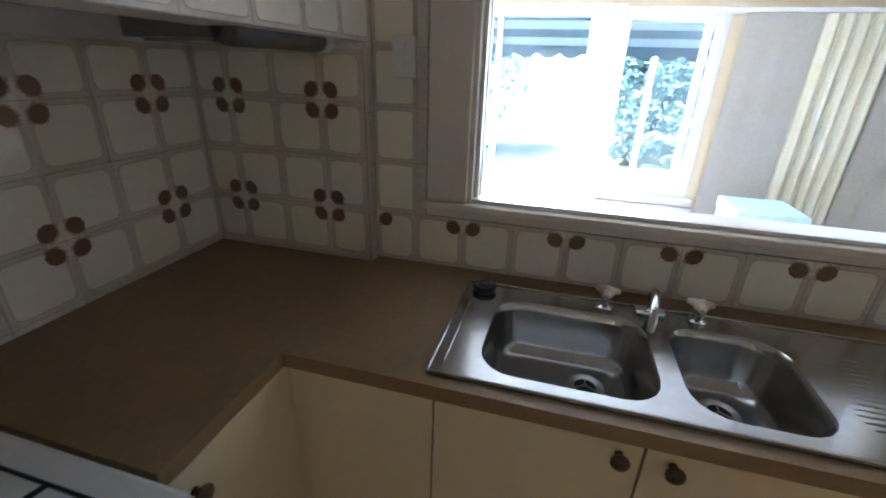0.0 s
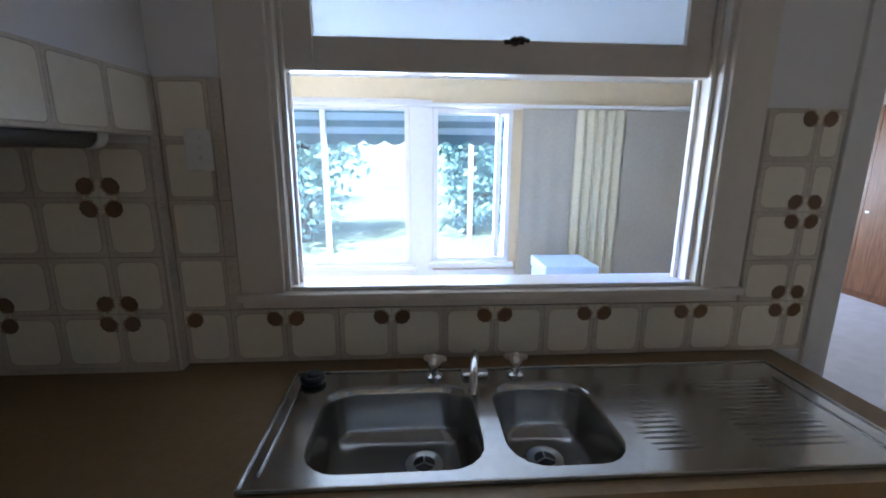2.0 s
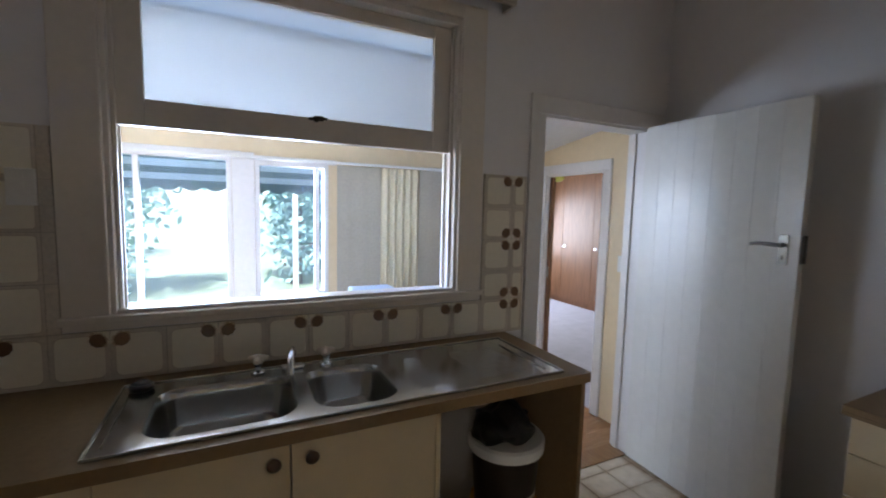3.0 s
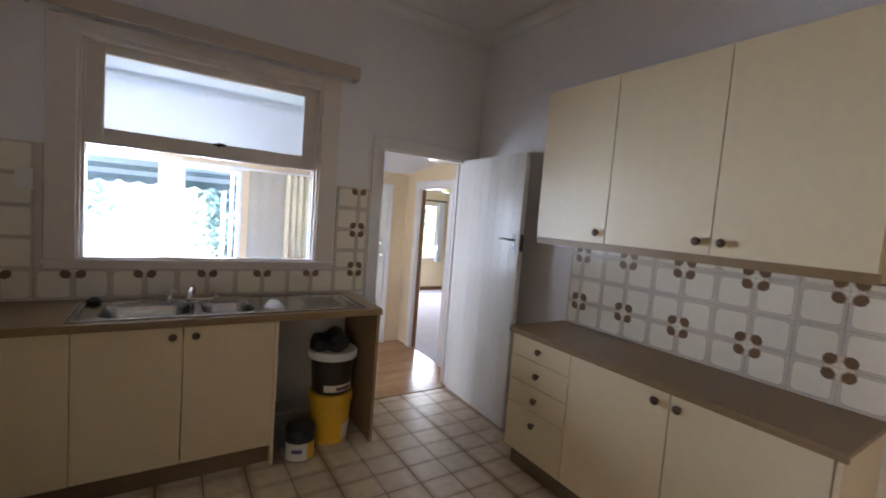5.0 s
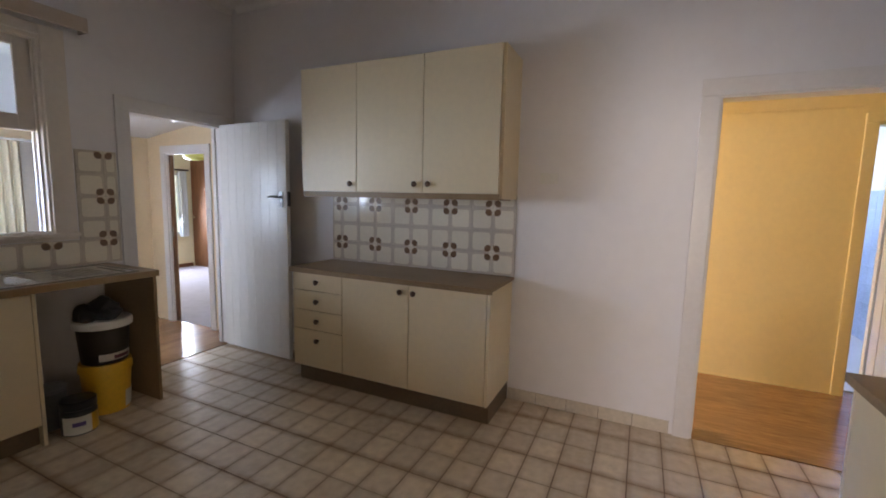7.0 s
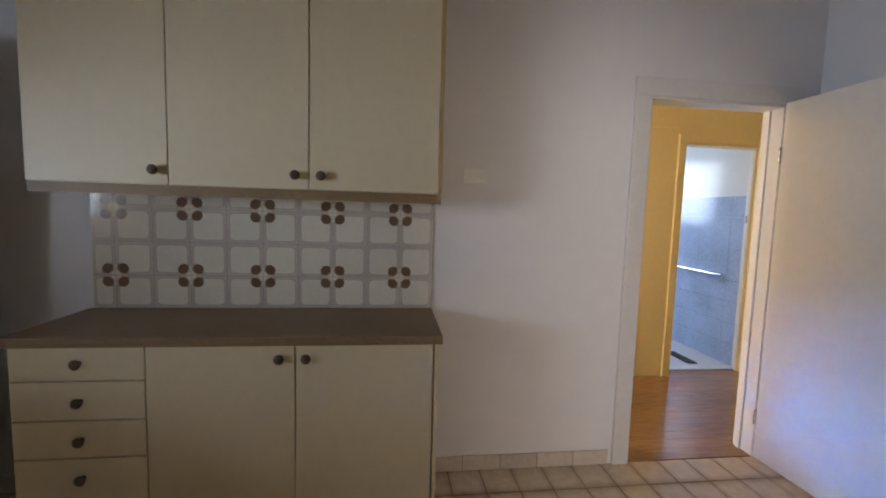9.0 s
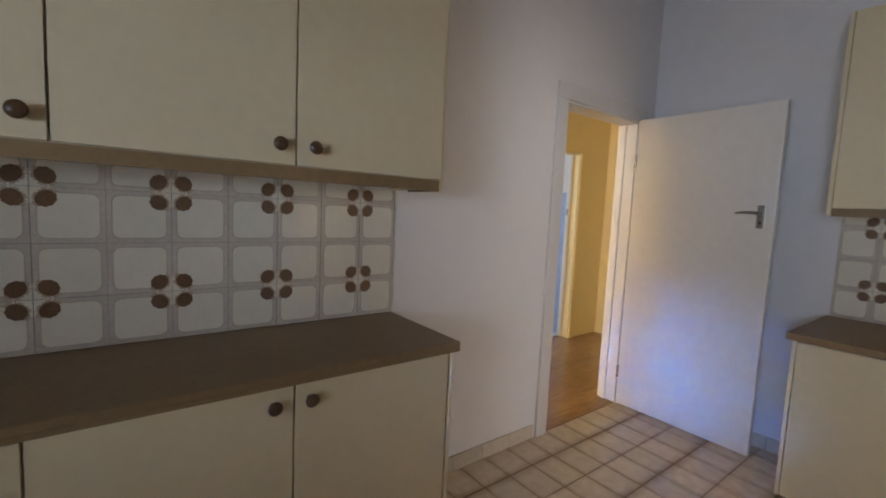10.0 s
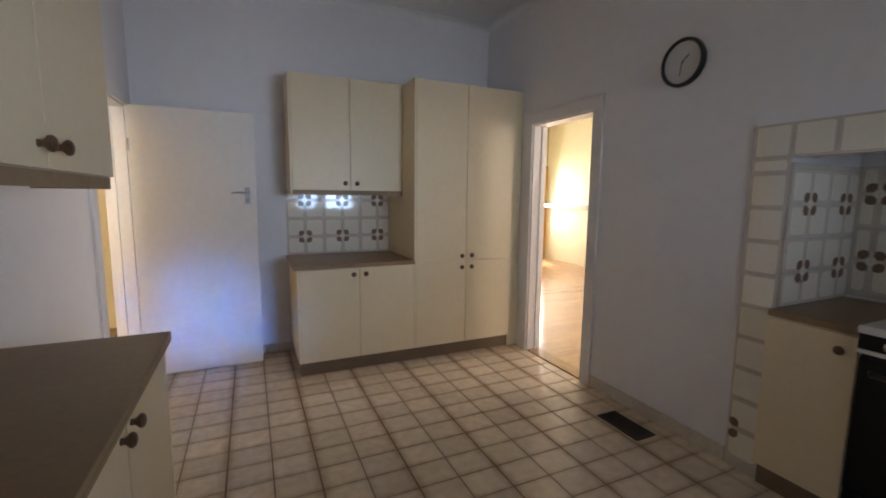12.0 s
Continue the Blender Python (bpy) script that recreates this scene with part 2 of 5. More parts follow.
def printed_edges(m, brown, axis, start, pitch, strength, reach):
    """Adds the brown shading printed along the edges of the floor tiles."""
    nt = m.node_tree
    b = nt.nodes["Principled BSDF"]
    old = b.inputs["Base Color"].links[0].from_socket
    geo, sep = nt.nodes.new("ShaderNodeNewGeometry"), nt.nodes.new("ShaderNodeSeparateXYZ")
    nt.links.new(geo.outputs["Position"], sep.inputs[0])
    shift, wave = nt.nodes.new("ShaderNodeMath"), nt.nodes.new("ShaderNodeMath")
    shift.operation, wave.operation = "SUBTRACT", "PINGPONG"
    shift.inputs[1].default_value, wave.inputs[1].default_value = start, pitch / 2
    nt.links.new(sep.outputs[axis], shift.inputs[0])
    nt.links.new(shift.outputs[0], wave.inputs[0])
    ragged = nt.nodes.new("ShaderNodeTexNoise")
    ragged.inputs["Scale"].default_value, ragged.inputs["Detail"].default_value = 14, 3
    nt.links.new(geo.outputs["Position"], ragged.inputs["Vector"])
    far = nt.nodes.new("ShaderNodeMapRange")
    far.inputs["From Min"].default_value, far.inputs["From Max"].default_value = 0.0, reach
    far.inputs["To Min"].default_value, far.inputs["To Max"].default_value = strength, 0.0
    nt.links.new(wave.outputs[0], far.inputs["Value"])
    amount = nt.nodes.new("ShaderNodeMath")
    amount.operation = "MULTIPLY"
    nt.links.new(far.outputs["Result"], amount.inputs[0])
    nt.links.new(ragged.outputs["Fac"], amount.inputs[1])
    mix = nt.nodes.new("ShaderNodeMix")
    mix.data_type = "RGBA"
    mix.inputs["B"].default_value = (*brown, 1)
    nt.links.new(old, mix.inputs["A"])
    nt.links.new(amount.outputs[0], mix.inputs["Factor"])
    nt.links.new(mix.outputs["Result"], b.inputs["Base Color"])


printed_edges(FTILE, (0.27, 0.155, 0.075), "X", 1.547, 0.4274, 0.95, 0.05)
printed_edges(FTILE, (0.38, 0.24, 0.13), "X", 1.547, 0.2137, 0.6, 0.03)
printed_edges(FTILE, (0.38, 0.24, 0.13), "Y", -1.571, 0.1725, 0.8, 0.032)
FROST = frosted("frosted_glass")
# Bright haze and blue cast of the daylight are put into the glass colour.
HAZY = clear_glass("hazy_window_glass", 0.004, (0.80, 0.88, 0.97))

# ---- builders ----
WORLD = {}


def place(ob):
    """The pose in the place of a thing or part, from those above it."""
    return WORLD.get(ob.name, Matrix.Identity(4))


def thing(name, at=(0, 0, 0), label="", category="", group="", kind="", turn=0.0):
    ob = new(name)
    ob.empty_display_size = 0.1
    m = pose(*at, 0, 0, turn)
    ob.matrix_basis = m
    WORLD[ob.name] = m
    return tagged(ob, label, category, group, kind)


def mesh_of(name, bm, mats):
    bmesh.ops.recalc_face_normals(bm, faces=bm.faces)
    me = bpy.data.meshes.new(name)
    bm.to_mesh(me)
    bm.free()
    for m in (mats if isinstance(mats, (list, tuple)) else (mats,)):
        me.materials.append(m)
    return me


def part(name, bm, mats, parent, label="", local=False, smooth=False):
    """Links a bmesh as one mesh under a thing or a part. Its places are the room's unless local."""
    if not local:
        bm.transform(place(parent).inverted())
    me = mesh_of(name, bm, mats)
    if smooth:
        me.polygons.foreach_set("use_smooth", [True] * len(me.polygons))
        me.set_sharp_from_angle(angle=radians(40))
    ob = new(name, me)
    ob.parent = parent
    WORLD[ob.name] = place(parent)
    return tagged(ob, label)


def structure(name, bm, mats, label="", category="", kind="structure"):
    ob = new(name, mesh_of(name, bm, mats))
    WORLD[ob.name] = Matrix.Identity(4)
    return tagged(ob, label, category, "", kind)


def box(bm, x0, x1, y0, y1, z0, z1, bevel=0.0, mat=0):
    """A box between two corners, with its edges eased."""
    r = bmesh.ops.create_cube(bm, size=1)
    vs = r["verts"]
    for v in vs:
        v.co = Vector((x0 + (v.co.x + 0.5) * (x1 - x0), y0 + (v.co.y + 0.5) * (y1 - y0), z0 + (v.co.z + 0.5) * (z1 - z0)))
    faces = {f for v in vs for f in v.link_faces}
    for f in faces:
        f.material_index = mat
    if bevel:
        edges = list({e for v in vs for e in v.link_edges})
        bmesh.ops.bevel(bm, geom=edges, offset=bevel, segments=2, affect="EDGES", profile=0.6, material=mat)
    return bm


def a_box(x0, x1, y0, y1, z0, z1, bevel=0.0):
    return box(bmesh.new(), min(x0, x1), max(x0, x1), min(y0, y1), max(y0, y1), min(z0, z1), max(z0, z1), bevel)


def lathe(profile, at=(0, 0, 0), axis="z", steps=20, bm=None, mat=0):
    """A turned solid: (radius, height) pairs round an axis."""
    bm = bm or bmesh.new()
    rings = []
    for r, h in profile:
        ring = []
        for k in range(steps):
            a = 2 * math.pi * k / steps
            c, s = r * math.cos(a), r * math.sin(a)
            p = {"z": (c, s, h), "x": (h, c, s), "y": (c, h, s)}[axis]
            ring.append(bm.verts.new(Vector(p) + Vector(at)))
        rings.append(ring)
    for a, b in zip(rings, rings[1:]):
        for k in range(steps):
            f = bm.faces.new((a[k], a[(k + 1) % steps], b[(k + 1) % steps], b[k]))
            f.material_index, f.smooth = mat, True
    for ring in (rings[0], rings[-1]):
        f = bm.faces.new(ring)
        f.material_index = mat
    return bm


def tube(points, radius, bm=None, steps=10):
    """A round bar along a line of points."""
    bm = bm or bmesh.new()
    rings = []
    for k, p in enumerate(points):
        p = Vector(p)
        d = (Vector(points[min(k + 1, len(points) - 1)]) - Vector(points[max(k - 1, 0)])).normalized()
        q = d.to_track_quat("Z", "Y")
        rad = radius[k] if isinstance(radius, (list, tuple)) else radius
        rings.append([bm.verts.new(p + q @ Vector((rad * math.cos(2 * math.pi * n / steps), rad * math.sin(2 * math.pi * n / steps), 0))) for n in range(steps)])
    for a, b in zip(rings, rings[1:]):
        for n in range(steps):
            bm.faces.new((a[n], a[(n + 1) % steps], b[(n + 1) % steps], b[n])).smooth = True
    bm.faces.new(rings[0])
    bm.faces.new(rings[-1])
    return bm


def rounded(x0, x1, y0, y1, r, n=5):
    """The corners of a rounded rectangle, anticlockwise."""
    pts = []
    for cx, cy, a0 in ((x1 - r, y0 + r, -90), (x1 - r, y1 - r, 0), (x0 + r, y1 - r, 90), (x0 + r, y0 + r, 180)):
        for k in range(n + 1):
            a = radians(a0 + 90 * k / n)
            pts.append((cx + r * math.cos(a), cy + r * math.sin(a)))
    return pts


def walls(bm, axis, at, thick, a0, a1, z0, z1, holes=()):
    """A wall across an axis with openings (from, to, bottom, top), built of butted pieces."""
    def piece(u0, u1, w0, w1):
        if u1 - u0 > 1e-4 and w1 - w0 > 1e-4:
            if axis == "y":
                box(bm, u0, u1, min(at, at + thick), max(at, at + thick), w0, w1)
            else:
                box(bm, min(at, at + thick), max(at, at + thick), u0, u1, w0, w1)
    u = a0
    for h0, h1, b, t in sorted(holes):
        piece(u, h0, z0, z1)
        piece(h0, h1, z0, b)
        piece(h0, h1, t, z1)
        u = h1
    piece(u, a1, z0, z1)
    return bm


# ---- the kitchen's shell ----
WX, EX, NY, SY, CZ = -0.47, 2.60, 1.437, -3.42, 3.10      # faces of the west, east, north and south walls, and the ceiling
T = 0.13                                                   # thickness of the walls
AX, A0, A1, AZ = -1.090, -0.605, 1.388, 1.600              # the tiled alcove in the west wall: back, ends and head
WIN = (-0.152, 1.186, 1.118, 2.385)
ND = (1.668, 2.468, 0.0, 2.03)
ED = (-3.225, -2.41, 0.0, 2.03)
WD = (-2.605, -1.867, 0.0, 2.04)
VY = 2.90                                                  # inner face of the veranda's outer wall

bm = bmesh.new()
walls(bm, "y", NY, T, WX - T, EX + T, 0, CZ, (WIN, ND))
structure("wall_north", bm, PLASTER, "white painted kitchen wall with a window and a doorway", "wall")
bm = bmesh.new()
walls(bm, "x", EX, T, SY, NY, 0, CZ, (ED,))
structure("wall_east", bm, PLASTER, "white painted kitchen wall behind cream cabinets", "wall")
bm = bmesh.new()
walls(bm, "y", SY, -T, WX - T, EX + T, 0, CZ)
structure("wall_south", bm, PLASTER, "white painted kitchen wall behind a pantry", "wall")
bm = bmesh.new()
walls(bm, "x", WX, -T, SY, NY, 0, CZ, (WD, (A0, A1, 0.0, AZ)))
box(bm, AX - 0.1, AX, A0 - 0.1, A1 + 0.06, 0, AZ + 0.3)
box(bm, AX, WX - T, A0 - 0.1, A0, 0, AZ + 0.3)
box(bm, AX, WX - T, A1, A1 + 0.06, 0, AZ + 0.3)
box(bm, AX, WX - T, A0, A1, AZ + 0.2, AZ + 0.3)
structure("wall_west", bm, PLASTER, "white painted wall with a tiled cooking alcove and a doorway", "wall")
bm = a_box(WX - T, EX + T, SY - T, NY + T, CZ, CZ + 0.08)
structure("ceiling", bm, CEIL, "plain white plaster ceiling with a coved cornice", "ceiling")


def cove(bm, axis, at, sign, a0, a1, size=0.075):
    """A coved cornice along the top of a wall."""
    prof = [(0, 0), (0.006, 0)] + [(size * (1 - math.cos(radians(90 * k / 6))) * 0.9 + 0.006, size * math.sin(radians(90 * k / 6)) * 0.92) for k in range(7)] + [(size, size), (0, size)]
    ends = []
    for a in (a0, a1):
        ring = []
        for d, h in prof:
            p = (a, at + sign * d, CZ - size + h) if axis == "y" else (at + sign * d, a, CZ - size + h)
            ring.append(bm.verts.new(p))
        ends.append(ring)
    n = len(prof)
    for k in range(n):
        bm.faces.new((ends[0][k], ends[0][(k + 1) % n], ends[1][(k + 1) % n], ends[1][k]))
    bm.faces.new(ends[0])
    bm.faces.new(ends[1])


for axis, at, sign, a0, a1, nm in (("y", NY, -1, WX, EX, "cornice_north"), ("y", SY, 1, WX, EX, "cornice_south"), ("x", EX, -1, SY + 0.075, NY - 0.075, "cornice_east"), ("x", WX, 1, SY + 0.075, NY - 0.075, "cornice_west")):
    bm = bmesh.new()
    cove(bm, axis, at, sign, a0, a1)
    structure(nm, bm, CEIL, "white coved plaster cornice", "cornice")

# the slab under the kitchen tiles, and the boarded floors beyond
floor = structure("floor", a_box(AX, EX, SY, NY, -0.12, -0.004), FGROUT, "beige ceramic floor tiles with brown grout", "floor")


def door_frame(name, axis, face, back, a0, a1, top, label, width=0.085, paint=None):
    """The lining of a doorway and its architraves on the kitchen's side and the far side."""
    fr = thing(name, (0, 0, 0), label, "door frame", "", "structure")
    s = 1 if back > face else -1
    def bx(u0, u1, d0, d1, z0, z1, b=0.003):
        return a_box(u0, u1, d0, d1, z0, z1, b) if axis == "y" else a_box(d0, d1, u0, u1, z0, z1, b)
    lo, hi = face - s * 0.002, back + s * 0.002
    part("jamb", bx(a0 - 0.002, a0 + 0.020, lo, hi, 0, top), paint or TRIM, fr)
    part("jamb", bx(a1 - 0.020, a1 + 0.002, lo, hi, 0, top), paint or TRIM, fr)
    part("head", bx(a0 + 0.020, a1 - 0.020, lo, hi, top - 0.02, top), paint or TRIM, fr)
    mid = (face + back) / 2 + s * 0.01
    part("door_stop", bx(a0 + 0.020, a0 + 0.032, mid, mid + s * 0.035, 0, top - 0.02), paint or TRIM, fr)
    part("door_stop", bx(a1 - 0.032, a1 - 0.020, mid, mid + s * 0.035, 0, top - 0.02), paint or TRIM, fr)
    for f, d in ((face, -s), (back, s)):
        part("architrave", bx(a0 - width, a0 + 0.008, f, f + d * 0.018, 0, top - 0.008, 0.005), paint or TRIM, fr)
        part("architrave", bx(a1 - 0.008, a1 + width, f, f + d * 0.018, 0, top - 0.008, 0.005), paint or TRIM, fr)
        part("architrave", bx(a0 - width, a1 + width, f, f + d * 0.018, top - 0.008, top + width, 0.005), paint or TRIM, fr)
    return fr


door_frame("door_frame_north", "y", NY, NY + T, ND[0], ND[1], ND[3], "white painted door frame to the veranda")
door_frame("door_frame_east", "x", EX, EX + T, ED[0], ED[1], ED[3], "white painted door frame to the passage")
door_frame("door_frame_west", "x", WX, WX - T, WD[0], WD[1], WD[3], "white painted door frame to the living room", 0.088)
for nm, b in (("threshold_east", a_box(EX, EX + T, ED[0] + 0.02, ED[1] - 0.02, -0.03, 0.006, 0.002)), ("threshold_west", a_box(WX - T, WX, WD[0] + 0.02, WD[1] - 0.02, -0.03, 0.006, 0.002)), ("threshold_north", a_box(ND[0] + 0.02, ND[1] - 0.02, NY, NY + T, -0.03, 0.006, 0.002))):
    structure(nm, b, TIMBER, "varnished timber door threshold", "threshold")


def lever(parent, x, y, z, side, point):
    """A lever handle on its plate with a keyhole, on one face of a leaf."""
    plate = part("lock_plate", a_box(x - 0.019, x + 0.019, y, y + side * 0.006, z - 0.085, z + 0.045, 0.002), NICKEL, parent, "chrome lock plate", local=True)
    bm = lathe([(0.011, 0), (0.009, side * 0.03)], (x, y + side * 0.006, z), "y", 14)
    tube([(x, y + side * 0.04, z), (x + point * 0.03, y + side * 0.045, z + 0.002), (x + point * 0.075, y + side * 0.044, z + 0.004), (x + point * 0.115, y + side * 0.042, z - 0.002)], [0.010, 0.0095, 0.008, 0.006], bm)
    part("lever", bm, NICKEL, plate, "chrome lever handle", local=True, smooth=True)
    # Raised dark block drawn as the shade inside a keyhole.
    part("keyhole", a_box(x - 0.004, x + 0.004, y + side * 0.006, y + side * 0.008, z - 0.065, z - 0.045), DARKHOLE, plate, local=True)


# north leaf: vertical boards, hinged on the east jamb and swung into the room
leaf = thing("door_north", (2.462, NY - 0.012, 0), "white painted board door standing wide open beside drawers", "door", "", "structure", -92.5)
W, H, TH, N = 0.826, 2.03, 0.038, 8
for k in range(N):
    u0 = k * W / N
    part("board", a_box(u0 + 0.0002, u0 + W / N - 0.0002, -TH, 0, 0.012, H, 0.0018), LEAF, leaf, local=True)
lever(leaf, W - 0.06, 0, 1.405, 1, -1)
lever(leaf, W - 0.06, -TH, 1.405, -1, -1)
part("latch_case", a_box(W, W + 0.012, -0.032, -0.006, 1.33, 1.45, 0.002), BROWNMETAL, leaf, "dark metal rim latch", local=True)
for z in (0.25, 1.75):
    part("hinge", lathe([(0.008, z - 0.045), (0.008, z + 0.045)], (0.0, 0.006, 0), "z", 10), BROWNMETAL, leaf, local=True, smooth=True)

# east leaf: flush, hinged on the south jamb and standing along the south wall
leaf2 = thing("door_east", (EX - 0.014, ED[0] + 0.022, 0), "white flush door standing open against the wall", "door", "", "structure", 180.3)
W2 = 0.825
part("leaf", a_box(0, W2, -0.001, 0.037, 0.012, 2.03, 0.003), LEAF, leaf2, local=True)
lever(leaf2, W2 - 0.065, -0.001, 1.415, -1, -1)
for z in (0.25, 1.75):
    part("hinge", lathe([(0.008, z - 0.045), (0.008, z + 0.045)], (-0.002, -0.006, 0), "z", 10), CHROME, leaf2, local=True, smooth=True)

# ---- the kitchen window ----
win = thing("window_kitchen", (0, 0, 0), "white painted timber window with a raised frosted sash", "window", "", "structure")
x0, x1, z0, z1 = WIN
part("frame_side", a_box(x0 - 0.002, x0 + 0.020, NY - 0.004, NY + T + 0.004, z0, z1, 0.003), WINTRIM, win)
part("frame_side", a_box(x1 - 0.020, x1 + 0.002, NY - 0.004, NY + T + 0.004, z0, z1, 0.003), WINTRIM, win)
part("frame_head", a_box(x0 + 0.020, x1 - 0.020, NY - 0.004, NY + T + 0.004, z1 - 0.03, z1, 0.003), WINTRIM, win)
part("sill", a_box(-0.285, 1.318, NY - 0.035, NY + T + 0.03, z0 - 0.006, z0 + 0.020, 0.006), WINTRIM, win, "white gloss window sill")
part("bottom_bead", a_box(x0 + 0.020, x1 - 0.020, NY - 0.004, NY + 0.026, z0 + 0.020, z0 + 0.034, 0.003), WINTRIM, win)
part("apron", a_box(-0.280, 1.312, NY - 0.014, NY, z0 - 0.030, z0 - 0.006, 0.004), WINTRIM, win)
part("architrave", a_box(-0.278, x0 + 0.004, NY - 0.020, NY, z0 + 0.020, z1 + 0.06, 0.005), WINTRIM, win)
part("architrave", a_box(x1 - 0.004, 1.308, NY - 0.020, NY, z0 + 0.020, z1 + 0.06, 0.005), WINTRIM, win)
part("architrave", a_box(x0 + 0.004, x1 - 0.004, NY - 0.020, NY, z1 - 0.004, z1 + 0.06, 0.005), WINTRIM, win)
part("inner_bead", a_box(x0 + 0.020, x0 + 0.034, NY + 0.028, NY + 0.046, z0 + 0.02, z1 - 0.03, 0.003), WINTRIM, win)
part("inner_bead", a_box(x1 - 0.034, x1 - 0.020, NY + 0.028, NY + 0.046, z0 + 0.02, z1 - 0.03, 0.003), WINTRIM, win)
part("outer_bead", a_box(x0 + 0.020, x0 + 0.032, NY + 0.096, NY + 0.112, z0 + 0.02, z1 - 0.03, 0.003), WINTRIM, win)
part("outer_bead", a_box(x1 - 0.032, x1 - 0.020, NY + 0.096, NY + 0.112, z0 + 0.02, z1 - 0.03, 0.003), WINTRIM, win)
sy0, sy1 = NY + 0.05, NY + 0.092
x0, x1 = -0.160, 1.197
bm = a_box(x0 + 0.032, x0 + 0.121, sy0, sy1, 1.79, z1 - 0.032, 0.004)
box(bm, x1 - 0.125, x1 - 0.032, sy0, sy1, 1.79, z1 - 0.032, 0.004)
box(bm, x0 + 0.121, x1 - 0.125, sy0, sy1, 1.79, 1.884, 0.004)
box(bm, x0 + 0.121, x1 - 0.125, sy0, sy1, z1 - 0.085, z1 - 0.032, 0.004)
sash = part("sash", bm, WINTRIM, win, "white sash pushed up to the head")
part("pane", a_box(x0 + 0.119, x1 - 0.123, sy0 + 0.016, sy0 + 0.021, 1.880, z1 - 0.081), FROST, sash, "frosted glass pane")
bm = a_box(0.515, 0.575, sy0 - 0.008, sy0, 1.872, 1.884, 0.002)
lathe([(0.012, 0), (0.014, -0.006), (0.010, -0.020)], (0.545, sy0 - 0.006, 1.878), "y", 12, bm)
tube([(0.530, sy0 - 0.02, 1.878), (0.56, sy0 - 0.026, 1.884), (0.585, sy0 - 0.02, 1.878)], 0.006, bm, 8)
part("sash_catch", bm, BROWNMETAL, sash, "dark metal sash catch")

pel = thing("pelmet", (0.58, NY, 2.46), "painted timber pelmet board above the window", "pelmet")
part("board", a_box(-0.36, 1.41, NY - 0.10, NY - 0.082, 2.455, 2.545, 0.003), PELMET, pel)
part("top", a_box(-0.36, 1.41, NY - 0.082, NY, 2.528, 2.545, 0.002), PELMET, pel)
part("end", a_box(-0.36, -0.345, NY - 0.082, NY, 2.455, 2.528, 0.002), PELMET, pel)
part("end", a_box(1.395, 1.41, NY - 0.082, NY, 2.455, 2.528, 0.002), PELMET, pel)

# ---- cabinets ----
KN = [(0.009, 0.0), (0.008, 0.008), (0.012, 0.014), (0.0185, 0.020), (0.0195, 0.026), (0.015, 0.032), (0.006, 0.035)]


def knob(parent, at, axis, sign):
    part("knob", lathe([(r, sign * h) for r, h in KN], at, axis, 16), KNOB, parent, "turned brown wooden knob", smooth=True)


def front(cab, name, axis, face, sign, a0, a1, z0, z1, knob_at=None, label=""):
    """A door or drawer front on the face of a cabinet, with its knob."""
    g, th = 0.0026, 0.018
    if axis == "x":
        d = part(name, a_box(face, face - sign * th, a0 + g, a1 - g, z0 + g, z1 - g, 0.0015), CREAM, cab, label)
        if knob_at:
            knob(d, (face, knob_at[0], knob_at[1]), "x", sign)
    else:
        d = part(name, a_box(a0 + g, a1 - g, face, face - sign * th, z0 + g, z1 - g, 0.0015), CREAM, cab, label)
        if knob_at:
            knob(d, (knob_at[0], face, knob_at[1]), "y", sign)
    return d


# east base run
FX, CF = 2.125, 2.105
y_l, y_d, y_m, y_r = 0.29, -0.168, -0.712, -1.258
drw = thing("drawer_unit", (2.36, 0.05, 0), "cream laminate unit of four drawers with wooden knobs", "drawers", "east base units")
part("carcass", a_box(FX + 0.019, EX, y_d, y_l, 0.135, 0.868), CARCASS, drw)
zs = (0.135, 0.425, 0.572, 0.722, 0.862)
for k in range(4):
    front(drw, "drawer_front", "x", FX, -1, y_d, y_l, zs[k], zs[k + 1], (0.055, (zs[k] + zs[k + 1]) / 2 + (0.07 if k == 0 else 0)))
part("kickboard", a_box(2.185, 2.2, y_d, y_l - 0.01, 0, 0.135), KICK, drw)
cab = thing("base_cabinet", (2.36, -0.72, 0), "cream laminate two-door cabinet under a brown worktop", "cabinet", "east base units")
part("carcass", a_box(FX + 0.019, EX, y_r, y_d - 0.001, 0.135, 0.868), CARCASS, cab)
front(cab, "door", "x", FX, -1, y_m, y_d, 0.135, 0.862, (-0.655, 0.802))
front(cab, "door", "x", FX, -1, y_r + 0.004, y_m, 0.135, 0.862, (-0.755, 0.802))
part("end_panel", a_box(FX, EX, y_r - 0.016, y_r, 0.135, 0.868, 0.001), CREAM, cab)
part("kickboard", a_box(2.185, 2.2, y_r - 0.01, y_d, 0, 0.135), KICK, cab)
part("kickboard", a_box(2.2, EX, y_r - 0.01, y_r + 0.005, 0, 0.135), KICK, cab)
wt = thing("worktop_east", (2.36, -0.5, 0.87), "brown laminate worktop with a square front edge", "worktop")
part("slab", a_box(CF, EX, -1.287, 0.31, 0.868, 0.89, 0.003), TOP, wt)
part("front_edge", a_box(CF, CF + 0.02, -1.287, 0.31, 0.855, 0.868), TOP, wt)

# east wall cupboards
UX, UB, UT = 2.235, 1.455, 2.34
up = thing("wall_cupboard", (2.42, -0.48, UB), "cream laminate wall cupboard with three doors", "cupboard", "wall cupboards")
part("carcass", a_box(UX + 0.019, EX, -1.265, 0.285, UB, UT), CARCASS, up)
front(up, "door", "x", UX, -1, -0.215, 0.285, UB, UT, (-0.170, 1.512))
